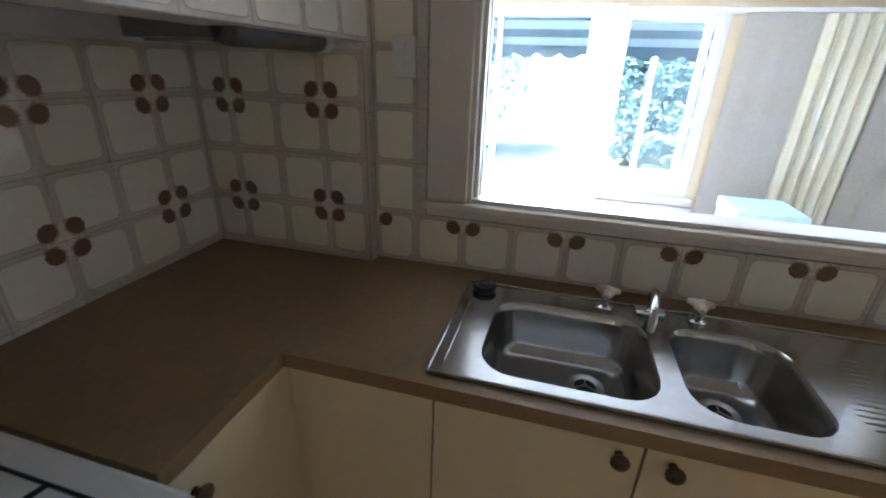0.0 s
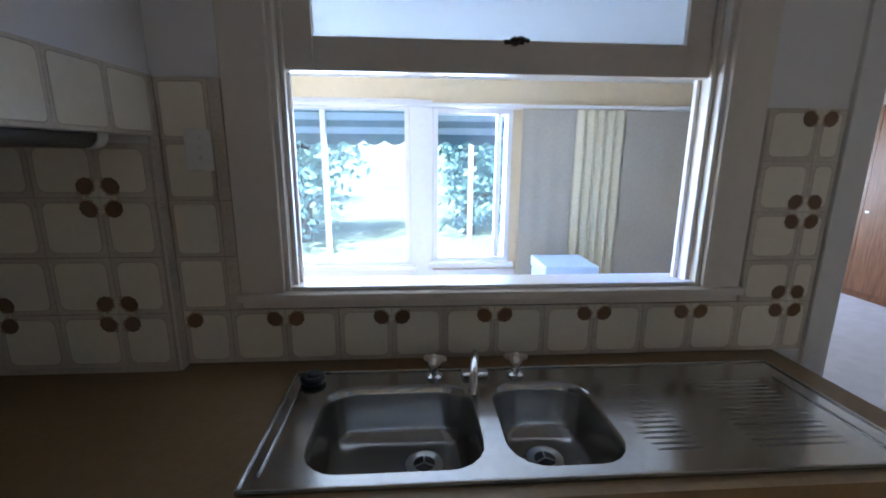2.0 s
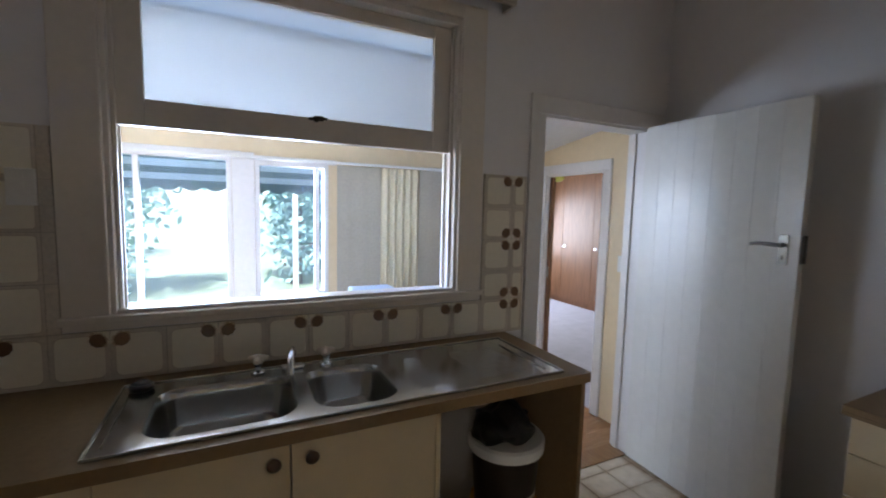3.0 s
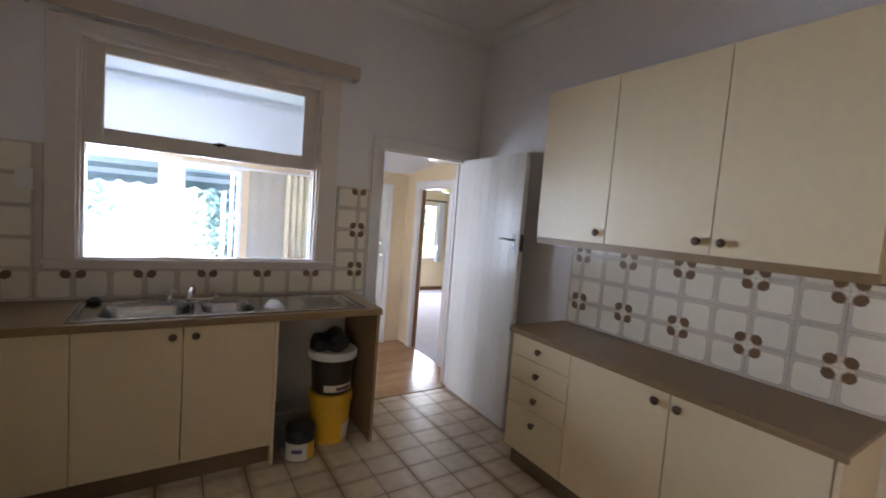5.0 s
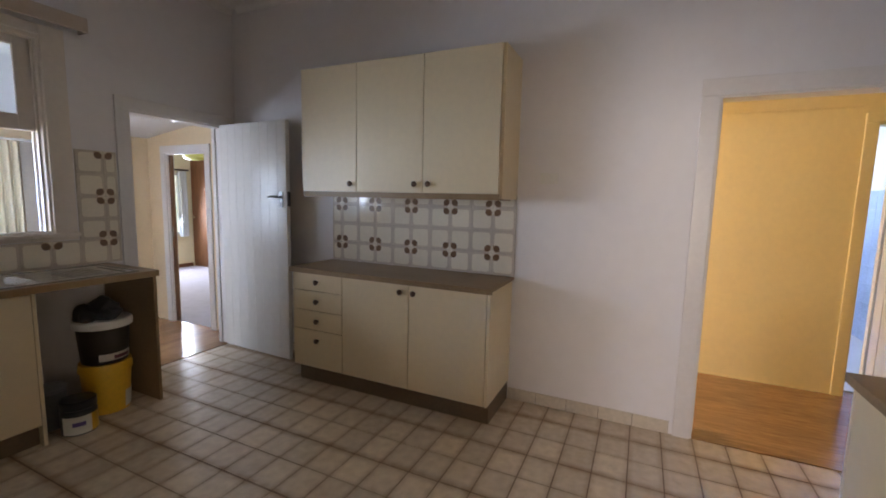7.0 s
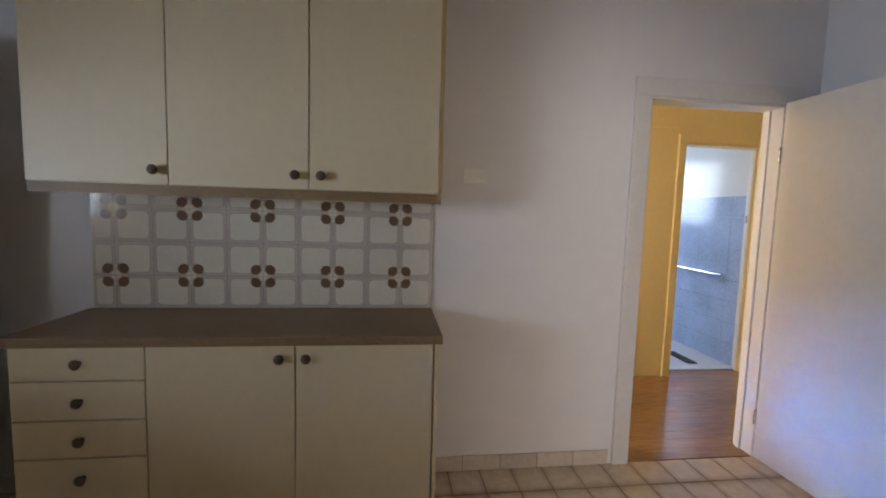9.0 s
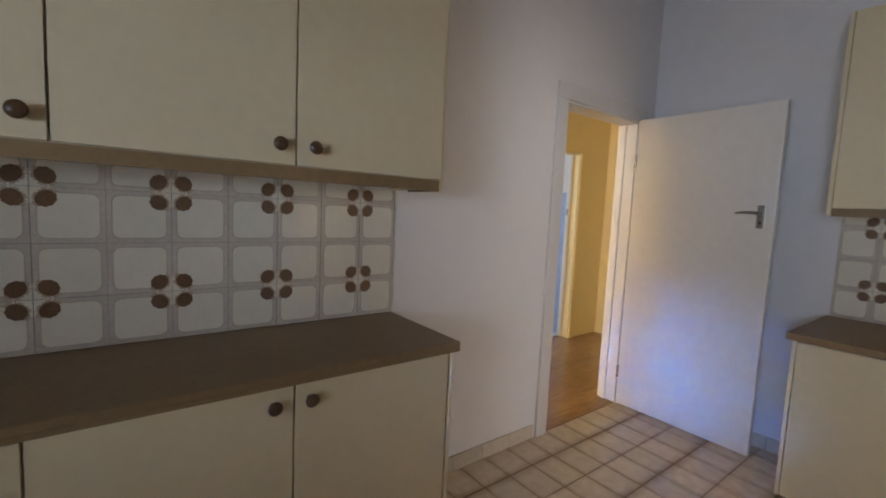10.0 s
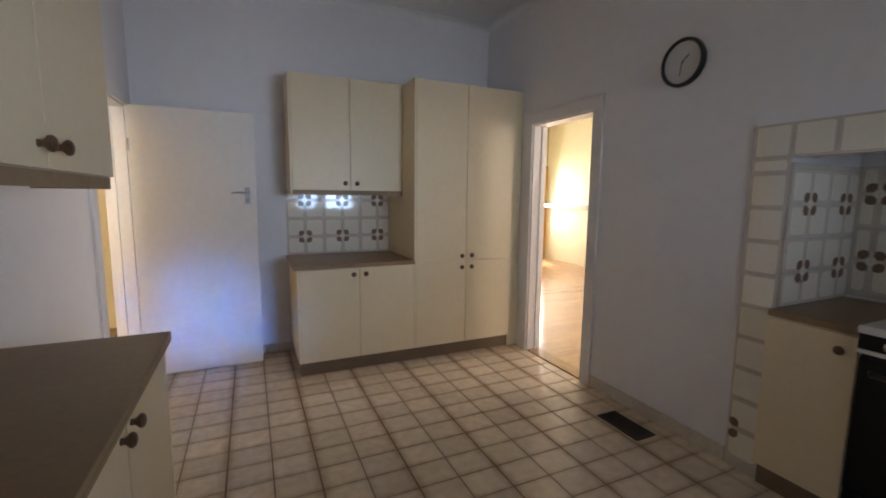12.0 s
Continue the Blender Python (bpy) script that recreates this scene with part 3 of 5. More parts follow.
front(up, "door", "x", UX, -1, -0.742, -0.215, UB, UT, (-0.692, 1.512))
front(up, "door", "x", UX, -1, -1.265, -0.742, UB, UT, (-0.792, 1.512))
part("end_panel", a_box(UX + 0.02, EX, -1.283, -1.265, UB - 0.03, UT, 0.001), CREAM, up)
part("light_rail", a_box(UX + 0.012, UX + 0.032, -1.265, 0.285, UB - 0.038, UB), TOP, up, "brown rail under the doors")
part("light_rail", a_box(UX + 0.032, EX - 0.14, -1.281, -1.266, UB - 0.038, UB - 0.031), TOP, up)

# south units: base cabinet, wall cupboard and pantry
SF = -2.735
sb = thing("base_cabinet", (1.05, -3.1, 0), "cream two-door cabinet beside a tall pantry", "cabinet", "south units")
part("carcass", a_box(0.585, 1.50, SY, SF - 0.019, 0.115, 0.846), CARCASS, sb)
front(sb, "door", "y", SF, 1, 1.045, 1.500, 0.115, 0.842, (1.095, 0.792))
front(sb, "door", "y", SF, 1, 0.585, 1.045, 0.115, 0.842, (0.998, 0.792))
part("end_panel", a_box(1.500, 1.516, SY, SF, 0.115, 0.846, 0.001), CREAM, sb)
part("kickboard", a_box(0.585, 1.5, SF - 0.065, SF - 0.05, 0, 0.115), KICK, sb)
part("kickboard", a_box(1.485, 1.5, SY, SF - 0.065, 0, 0.115), KICK, sb)
wt = thing("worktop_south", (1.05, -3.1, 0.85), "short brown laminate worktop beside the pantry", "worktop")
part("slab", a_box(0.585, 1.535, SY, SF + 0.016, 0.846, 0.876, 0.002), TOP, wt)
part("front_edge", a_box(0.585, 1.535, SF + 0.016, SF + 0.019, 0.8455, 0.8755, 0.001), TOP, wt)
part("end_edge", a_box(1.535, 1.538, SY + 0.001, SF + 0.016, 0.8455, 0.8755, 0.001), TOP, wt)
su = thing("wall_cupboard", (1.05, -3.2, 1.43), "cream two-door wall cupboard above a small worktop", "cupboard", "wall cupboards")
part("carcass", a_box(0.586, 1.50, SY, -3.049, 1.445, 2.345), CARCASS, su)
front(su, "door", "y", -3.03, 1, 1.040, 1.500, 1.445, 2.345, (1.088, 1.503))
front(su, "door", "y", -3.03, 1, 0.586, 1.040, 1.445, 2.345, (0.990, 1.503))
part("end_panel", a_box(1.500, 1.516, SY, -3.03, 1.415, 2.345, 0.001), CREAM, su)
part("light_rail", a_box(0.586, 1.5, -3.062, -3.044, 1.407, 1.445), TOP, su, "brown rail under the doors")
pn = thing("pantry", (0.11, -3.1, 0), "tall cream laminate pantry with four doors", "pantry", "south units")
part("carcass", a_box(-0.36, 0.566, SY, SF - 0.019, 0.115, 2.335), CARCASS, pn)
part("side_panel", a_box(0.567, 0.584, SY, SF, 0.115, 2.338, 0.001), CREAM, pn)
for a0, a1, kx in ((0.102, 0.567, 0.150), (-0.36, 0.102, 0.056)):
    front(pn, "door", "y", SF, 1, a0, a1, 0.848, 2.335, (kx, 0.895))
    front(pn, "door", "y", SF, 1, a0, a1, 0.115, 0.848, (kx, 0.795))
part("filler_panel", a_box(WX + 0.001, -0.361, SF - 0.045, SF - 0.03, 0.0, 2.335, 0.001), CREAM, pn)
part("kickboard", a_box(-0.36, 0.584, SF - 0.065, SF - 0.05, 0, 0.115), KICK, pn)

# north base run and its worktop, which turns into the alcove
NF = 0.860
nb = thing("base_cabinet", (0.37, 1.1, 0), "cream two-door cabinet under the sink", "cabinet", "north base units")
part("end_panel", a_box(0.822, 0.840, NF, NY, 0.0, 0.865, 0.001), CREAM, nb)
part("carcass_side", a_box(-0.085, -0.068, NF + 0.019, NY, 0.12, 0.865), CARCASS, nb)
part("carcass_floor", a_box(-0.068, 0.822, NF + 0.019, NY, 0.12, 0.136), CARCASS, nb)
front(nb, "door", "y", NF, -1, -0.080, 0.368, 0.12, 0.862, (0.322, 0.815))
front(nb, "door", "y", NF, -1, 0.368, 0.822, 0.12, 0.862, (0.424, 0.815))
part("kickboard", a_box(-0.45, 0.822, NF + 0.05, NF + 0.065, 0, 0.12), KICK, nb)
nc = thing("corner_cabinet", (-0.3, 1.1, 0), "cream corner cabinet beside the cooker", "cabinet", "north base units")
part("panel", a_box(-0.458, -0.082, NF, NF + 0.018, 0.12, 0.862, 0.001), CREAM, nc)
wc1 = part("door", a_box(-0.468, -0.450, 0.497, NF - 0.004, 0.12, 0.862, 0.0015), CREAM, nc)
knob(wc1, (-0.450, 0.55, 0.80), "x", 1)
part("kickboard", a_box(-0.50, -0.485, 0.497, NF, 0, 0.12), KICK, nc)
part("carcass", a_box(AX, -0.470, 0.497, 1.375, 0.12, 0.862), CARCASS, nc)
ac = thing("alcove_cabinet", (-0.75, -0.44, 0), "cream cabinet with one door beside the cooker", "cabinet", "north base units")
part("carcass", a_box(AX, -0.417, A0 + 0.002, -0.262, 0.12, 0.862), CARCASS, ac)
d = part("door", a_box(-0.416, -0.398, A0 + 0.004, -0.264, 0.12, 0.855, 0.0015), CREAM, ac)
knob(d, (-0.398, -0.315, 0.79), "x", 1)
part("kickboard", a_box(-0.46, -0.445, A0 + 0.002, -0.264, 0, 0.12), KICK, ac)
sp = thing("worktop_end_panel", (1.47, 1.1, 0), "brown laminate end panel holding up the worktop", "panel")
part("panel", a_box(1.447, 1.465, 0.855, NY, 0, 0.866, 0.001), TOP, sp)
part("edge_strip", a_box(1.4465, 1.4655, 0.852, 0.855, 0.001, 0.866, 0.0006), TOP, sp)
wt = thing("worktop_north", (0.3, 1.1, 0.87), "brown laminate worktop running from alcove to doorway", "worktop")
bm = bmesh.new()
outline = ((AX, 0.497), (-0.450, 0.497), (-0.450, 0.838), (1.478, 0.838), (1.478, NY), (WX, NY), (WX, A1), (AX, A1))
hole = ((-0.07, 0.890), (0.75, 0.890), (0.75, 1.300), (-0.07, 1.300))
rings = {}
for z in (0.866, 0.905):
    edges = []
    for nm, loop in (("out", outline), ("in", hole)):
        vs = rings[nm, z] = [bm.verts.new((x, y, z)) for x, y in loop]
        edges += [bm.edges.new((vs[k], vs[(k + 1) % len(vs)])) for k in range(len(vs))]
    bmesh.ops.triangle_fill(bm, use_beauty=True, use_dissolve=False, edges=edges)
for nm in ("out", "in"):
    lo, hi = rings[nm, 0.866], rings[nm, 0.905]
    for k in range(len(lo)):
        bm.faces.new((lo[k], lo[(k + 1) % len(lo)], hi[(k + 1) % len(lo)], hi[k]))
part("slab", bm, TOP, wt)
part("alcove_slab", a_box(AX, -0.405, A0, -0.262, 0.862, 0.892, 0.003), TOP, wt)

# ---- sink ----
sink = thing("sink", (0.65, 1.1, 0.905), "stainless steel double-bowl sink with a ribbed drainer", "sink")
SX0, SX1, SY0, SY1, SZ = -0.108, 1.380, 0.872, 1.345, 0.911
B1, B2 = rounded(0.0, 0.405, 0.914, 1.258, 0.085), rounded(0.455, 0.732, 0.914, 1.258, 0.085)
bm = bmesh.new()
edges = []
for loop in (rounded(SX0, SX1, SY0, SY1, 0.012, 2), B1, B2):
    vs = [bm.verts.new((x, y, SZ)) for x, y in loop]
    edges += [bm.edges.new((vs[k], vs[(k + 1) % len(vs)])) for k in range(len(vs))]
bmesh.ops.triangle_fill(bm, use_beauty=True, use_dissolve=False, edges=edges)
for f in list(bm.faces):
    c = f.calc_center_median()
    if any(bx0 < c.x < bx1 and 0.924 < c.y < 1.25 for bx0, bx1 in ((0.05, 0.36), (0.5, 0.69))):
        bm.faces.remove(f)
outer = rounded(SX0, SX1, SY0, SY1, 0.012, 2)
low = [bm.verts.new((x, y, 0.9055)) for x, y in outer]
up_ = [bm.verts.new((x, y, SZ)) for x, y in outer]
for k in range(len(outer)):
    bm.faces.new((low[k], low[(k + 1) % len(outer)], up_[(k + 1) % len(outer)], up_[k]))
part("deck", bm, STEEL, sink)


def bowl(x0, x1, y0, y1, depth):
    bm = bmesh.new()
    rings = []
    for inset, z, r in ((0, 0, 0.085), (0.004, -0.004, 0.083), (0.010, -0.03, 0.08), (0.018, depth * -0.75, 0.075), (0.026, -depth + 0.02, 0.07), (0.045, -depth + 0.003, 0.055), (0.07, -depth, 0.04)):
        rings.append([bm.verts.new((x, y, SZ + z)) for x, y in rounded(x0 + inset, x1 - inset, y0 + inset, y1 - inset, r)])
    n = len(rings[0])
    for a, b in zip(rings, rings[1:]):
        for k in range(n):
            bm.faces.new((a[k], a[(k + 1) % n], b[(k + 1) % n], b[k])).smooth = True
    bm.faces.new(rings[-1])
    return bm


for bx0, bx1, dx, dep in ((0.0, 0.405, 0.270, 0.155), (0.455, 0.732, 0.595, 0.155)):
    bw = part("bowl", bowl(bx0, bx1, 0.914, 1.258, dep), STEEL, sink, smooth=True)
    zb = SZ - dep
    part("drain_ring", lathe([(0.050, 0), (0.049, 0.003), (0.040, 0.003), (0.036, 0.0008)], (dx, 1.125, zb + 0.0006), "z", 24), NICKEL, bw, "dull metal drain ring", smooth=True)
    bm = lathe([(0.029, 0), (0.028, 0.0016)], (dx, 1.125, zb + 0.001), "z", 20)
    part("strainer", bm, DARKHOLE, bw, "dark strainer")
    for a in (90, 210, 330):
        r = radians(a)
        part("strainer_bar", tube([(dx, 1.125, zb + 0.005), (dx + 0.030 * math.cos(r), 1.125 + 0.030 * math.sin(r), zb + 0.005)], 0.0022, steps=6), NICKEL, bw)
for k in range(15):
    y = 0.952 + k * 0.0195
    for r0, r1 in ((0.775 + 0.006 * abs(k - 3), 0.90), (1.03, 1.26)):
        part("drainer_rib", tube([(r0, y, SZ - 0.0035), (r0 + 0.02, y, SZ - 0.0022), (r1 - 0.02, y, SZ - 0.0022), (r1, y, SZ - 0.0035)], 0.0042, steps=8), STEEL, sink, smooth=True)
for a, b, c, d_ in ((SX0 + 0.004, SX1 - 0.004, SY1 - 0.012, SY1 - 0.004), (SX0 + 0.004, SX1 - 0.004, SY0 + 0.003, SY0 + 0.009), (SX0 + 0.003, SX0 + 0.009, SY0 + 0.012, SY1 - 0.014), (SX0 + 0.030, SX0 + 0.036, SY0 + 0.05, SY1 - 0.09), (SX1 - 0.012, SX1 - 0.005, SY0 + 0.012, SY1 - 0.014), (1.315, 1.321, SY0 + 0.05, SY1 - 0.1)):
    part("lip", a_box(a, b, c, d_, SZ - 0.001, SZ + 0.005, 0.002), STEEL, sink)
tap = thing("sink_tap", (0.425, 1.2970, SZ), "chrome swivel spout between two ivory-handled taps", "tap")
part("base", a_box(0.385, 0.465, 1.282, 1.318, SZ, SZ + 0.016, 0.006), CHROME, tap)
part("spout", tube([(0.425, 1.3000, SZ + 0.01), (0.425, 1.3000, SZ + 0.055), (0.423, 1.2880, SZ + 0.078), (0.417, 1.2520, SZ + 0.088), (0.407, 1.1970, SZ + 0.080), (0.400, 1.1520, SZ + 0.060), (0.398, 1.1440, SZ + 0.036)], [0.017, 0.014, 0.013, 0.012, 0.0115, 0.011, 0.012], steps=14), CHROME, tap, smooth=True)
for tx in (0.305, 0.548):
    st = part("stem", lathe([(0.025, 0), (0.025, 0.006), (0.014, 0.012), (0.012, 0.026), (0.017, 0.030), (0.017, 0.038)], (tx, 1.3000, SZ), "z", 18), CHROME, tap, smooth=True)
    bm = lathe([(0.014, 0.038), (0.019, 0.045), (0.017, 0.060), (0.006, 0.070)], (tx, 1.3000, SZ), "z", 14)
    for a in (20, 140, 260):
        r = radians(a)
        tube([(tx, 1.3000, SZ + 0.054), (tx + 0.020 * math.cos(r), 1.3000 + 0.020 * math.sin(r), SZ + 0.053), (tx + 0.036 * math.cos(r), 1.3000 + 0.036 * math.sin(r), SZ + 0.050)], [0.013, 0.012, 0.008], bm, 8)
    part("handle", bm, HANDLEPL, st, "ivory three-armed handle", smooth=True)
plug = thing("sink_plug", (-0.046, 1.288, SZ), "black rubber plug lying on the sink deck", "plug")
part("disc", lathe([(0.030, 0.0), (0.034, 0.004), (0.036, 0.016), (0.030, 0.022), (0.010, 0.023)], (-0.046, 1.288, SZ), "z", 20), BLACKPL, plug, smooth=True)
part("collar", lathe([(0.022, 0.022), (0.018, 0.030), (0.008, 0.034)], (-0.044, 1.290, SZ), "z", 14), BLACKPL, plug, smooth=True)

# ---- beyond the kitchen: veranda ----
def slope(y):
    """Height of the veranda's lean-to ceiling."""
    return 2.19 - 0.138 * (y - 1.55)


VX0, VX1, BX = -2.2, 2.60, 2.67
KB = NY + T
bm = bmesh.new()
VW = ((-0.70, 0.222, 0.838, 1.85), (0.368, 0.868, 0.858, 1.83), (-1.75, -0.80, 0.86, 1.85))
walls(bm, "y", VY, 0.14, VX0, BX, 0, 2.4, VW)
structure("wall_veranda_north", bm, PEACH, "peach painted veranda wall with windows onto the garden", "wall")
bm = bmesh.new()
walls(bm, "x", VX0, -0.12, KB, VY + 0.14, 0, 2.4)
structure("wall_veranda_west", bm, PEACH, "plain peach veranda end wall", "wall")
BD = (1.955, 2.60, 0.0, 1.845)
bm = bmesh.new()
walls(bm, "x", BX, 0.05, KB, 6.6, 0, 3.1, (BD,))
structure("wall_veranda_east", bm, PEACH, "peach painted wall with a doorway to a bedroom", "wall")
bm = bmesh.new()
vs = [bm.verts.new(p) for p in ((VX0, KB, slope(KB)), (BX, KB, slope(KB)), (BX, VY, slope(VY)), (VX0, VY, slope(VY)))]
ws = [bm.verts.new(v.co + Vector((0, 0, 0.06))) for v in vs]
bm.faces.new(vs)
bm.faces.new(ws)
for k in range(4):
    bm.faces.new((vs[k], vs[(k + 1) % 4], ws[(k + 1) % 4], ws[k]))
structure("ceiling_veranda", bm, CEIL, "white sloping veranda ceiling", "ceiling")
vf = structure("floor_veranda", a_box(VX0, BX + 0.03, KB, VY, -0.12, -0.022), DARKHOLE, "varnished timber veranda floor", "floor")
for nm, (a0, a1, z0, z1), mull in (("window_veranda", VW[0], -0.315), ("window_veranda", VW[1], 0.79), ("window_veranda", VW[2], -1.28)):
    w = thing(nm, ((a0 + a1) / 2, VY, z0), "white painted veranda window looking onto bright trees", "window", "veranda windows", "structure")
    for k, (u0, u1) in enumerate(((a0, a0 + 0.03), (a1 - 0.03, a1))):
        part("frame_side", a_box(u0, u1, VY - 0.012, VY + 0.1, z0, z1, 0.003), TRIM, w)
    part("frame_head", a_box(a0 + 0.03, a1 - 0.03, VY - 0.012, VY + 0.1, z1 - 0.03, z1, 0.003), TRIM, w)
    part("frame_bottom", a_box(a0 + 0.03, a1 - 0.03, VY - 0.012, VY + 0.1, z0, z0 + 0.03, 0.003), TRIM, w)
    part("mullion", a_box(mull - 0.016, mull + 0.016, VY + 0.02, VY + 0.06, z0 + 0.03, z1 - 0.03, 0.003), TRIM, w)
    for u0, u1 in ((a0 + 0.03, mull - 0.016), (mull + 0.016, a1 - 0.03)):
        p = part("pane", a_box(u0, u1, VY + 0.038, VY + 0.042, z0 + 0.03, z1 - 0.03), HAZY, w, "clear glass pane with painted-in haze")
        p.visible_shadow = False
    part("sill", a_box(a0 - 0.03, a1 + 0.03, VY - 0.06, VY - 0.012, z0 - 0.03, z0 + 0.004, 0.004), TRIM, w)
    part("architrave", a_box(a0 - 0.06, a1 + 0.06, VY - 0.014, VY - 0.001, z1, z1 + 0.035, 0.003), TRIM, w)
structure("window_post", a_box(0.224, 0.366, VY - 0.02, VY - 0.001, 0.70, 1.88, 0.003), TRIM, "white painted post between two windows", "post")
structure("sill_board", a_box(-1.8, 0.92, VY - 0.016, VY - 0.001, 0.70, 0.806, 0.003), TRIM, "white painted board below the veranda windows", "trim")


def drape(x0, x1, y, z0, z1, folds, depth, parent, name, mat):
    bm = bmesh.new()
    n = folds * 8
    rows = []
    for z in (z0, (z0 + z1) / 2, z1 - 0.04, z1):
        d = depth * (0.6 if z > z1 - 0.02 else 1.0)
        rows.append([(bm.verts.new((x0 + (x1 - x0) * k / n, y + d * math.sin(2 * math.pi * folds * k / n + 0.3 * z), z)), bm.verts.new((x0 + (x1 - x0) * k / n, y + 0.004 + d * math.sin(2 * math.pi * folds * k / n + 0.3 * z), z))) for k in range(n + 1)])
    for a, b in zip(rows, rows[1:]):
        for k in range(n):
            for s in (0, 1):
                bm.faces.new((a[k][s], a[k + 1][s], b[k + 1][s], b[k][s])).smooth = True
    return part(name, bm, mat, parent)


cur = thing("veranda_curtain", (1.3, VY - 0.05, 0.1), "beige and cream curtains drawn on a white rail", "curtain")
part("rail", a_box(-0.72, 2.24, VY - 0.062, VY - 0.042, 1.835, 1.855, 0.003), WHITEPL, cur)
part("rail_bracket", a_box(1.60, 1.615, VY - 0.045, VY, 1.835, 1.86, 0.001), WHITEPL, cur)
drape(0.925, 1.262, VY - 0.045, 0.08, 1.83, 3, 0.0015, cur, "flat_drape", DRAPE)
drape(1.262, 1.575, VY - 0.052, 0.08, 1.83, 5, 0.022, cur, "pleated_drape", DRAPE2)
drape(1.577, 2.22, VY - 0.058, 0.08, 1.83, 4, 0.0015, cur, "flat_drape", DRAPE)
wd = thing("veranda_door", (2.1, VY, 0), "white panelled door in the veranda wall", "door", "", "structure")
part("leaf", a_box(1.72, 2.40, VY - 0.04, VY - 0.003, 0.01, 1.80, 0.003), LEAF, wd)
part("architrave", a_box(2.40, 2.46, VY - 0.05, VY - 0.002, 0, 1.80, 0.004), TRIM, wd)
part("architrave", a_box(1.66, 1.72, VY - 0.05, VY - 0.002, 0, 1.80, 0.004), TRIM, wd)
part("architrave", a_box(1.66, 2.46, VY - 0.05, VY - 0.002, 1.80, 1.86, 0.004), TRIM, wd)
part("knob", lathe([(0.012, 0), (0.010, -0.03), (0.025, -0.04), (0.02, -0.06)], (2.33, VY - 0.04, 1.05), "y", 14), CHROME, wd, "chrome door knob")
part("lock", lathe([(0.022, 0), (0.02, -0.012)], (2.33, VY - 0.04, 1.18), "y", 14), CHROME, wd)
bx = thing("white_box", (1.06, 2.42, 0), "pale blue enamelled chest freezer below the curtains", "freezer")
part("body", a_box(0.955, 1.245, 2.33, 2.62, 0.03, 0.90, 0.012), PALEBLUE, bx)
part("lid", a_box(0.95, 1.25, 2.325, 2.625, 0.903, 0.965, 0.010), PALEBLUE, bx)
for fx in (0.99, 1.21):
    for fy in (2.37, 2.58):
        part("foot", lathe([(0.02, 0), (0.016, 0.03)], (fx, fy, 0), "z", 10), BLACKPL, bx)
bdf = door_frame("door_frame_bedroom", "x", BX, BX + 0.05, BD[0], BD[1], BD[3], "white painted door frame to the bedroom", 0.07)
rb = thing("door_rebate", (BX + 0.03, BD[1] - 0.04, 0), "dark stained edge strip inside a white door frame", "door frame", "", "structure")
part("strip", a_box(BX + 0.02, BX + 0.05, BD[1] - 0.055, BD[1] - 0.016, 0.005, 1.82, 0.002), WARDROBE, rb)
part("keeper", a_box(BX + 0.016, BX + 0.02, BD[1] - 0.05, BD[1] - 0.02, 0.95, 1.05, 0.001), NICKEL, rb)
sw = thing("light_switch", (BX, 1.75, 1.17), "white plastic light switch on the peach wall", "switch", "switches")
pl = part("plate", a_box(BX - 0.008, BX, 1.715, 1.79, 1.115, 1.23, 0.002), WHITEPL, sw)
part("rocker", a_box(BX - 0.014, BX - 0.008, 1.745, 1.76, 1.155, 1.185, 0.002), WHITEPL, pl)

# bedroom
bm = bmesh.new()
walls(bm, "y", 5.9, 0.12, BX + 0.05, 6.0, 0, 3.0, ((3.6, 5.02, 0.68, 1.80),))
structure("wall_bedroom_north", bm, LEMON, "pale bedroom wall with a window", "wall")
bm = bmesh.new()
walls(bm, "x", 5.9, 0.1, 0.5, 6.6, 0, 3.0)
structure("wall_bedroom_east", bm, LEMON, "pale bedroom wall behind a wardrobe", "wall")
structure("wall_bedroom_south", a_box(EX + T, 6.0, 0.9, 1.0, 0, 3.0), LEMON, "plain pale bedroom wall", "wall")
structure("ceiling_bedroom", a_box(BX + 0.05, 6.0, 1.0, 6.02, 2.75, 2.82), CEIL, "white bedroom ceiling", "ceiling")
structure("floor_bedroom", a_box(BX + 0.03, 5.9, 1.0, 5.9, -0.12, 0.004), CARPET, "grey-lilac carpet on a bedroom floor", "carpet")
structure("baseboard_bedroom", a_box(BX + 0.05, 5.18, 5.875, 5.9, 0.004, 0.07, 0.003), WARDROBE, "dark stained bedroom skirting board", "skirting")
ward = thing("wardrobe", (5.5, 4.5, 0), "tall red-brown timber wardrobe standing on carpet", "wardrobe")
part("body", a_box(5.22, 5.895, 3.1, 5.895, 0.005, 2.35), WARDROBE, ward)
for k in range(4):
    d = part("door", a_box(5.20, 5.22, 3.18 + k * 0.675, 3.85 + k * 0.675, 0.08, 2.33, 0.003), WARDROBE, ward)
    part("handle", a_box(5.185, 5.20, 3.76 + k * 0.675, 3.81 + k * 0.675, 0.95, 0.98, 0.003), CHROME, d)
bw = thing("window_bedroom", (4.3, 5.9, 0.7), "bedroom window behind a pale sheer curtain", "window", "", "structure")
for u0, u1 in ((3.6, 3.65), (4.28, 4.32), (4.97, 5.02)):
    part("frame_side", a_box(u0, u1, 5.89, 6.0, 0.68, 1.80, 0.003), TRIM, bw)
part("frame_head", a_box(3.65, 4.97, 5.89, 6.0, 1.75, 1.80), TRIM, bw)
part("sill", a_box(3.55, 5.07, 5.84, 5.89, 0.65, 0.685), TRIM, bw)
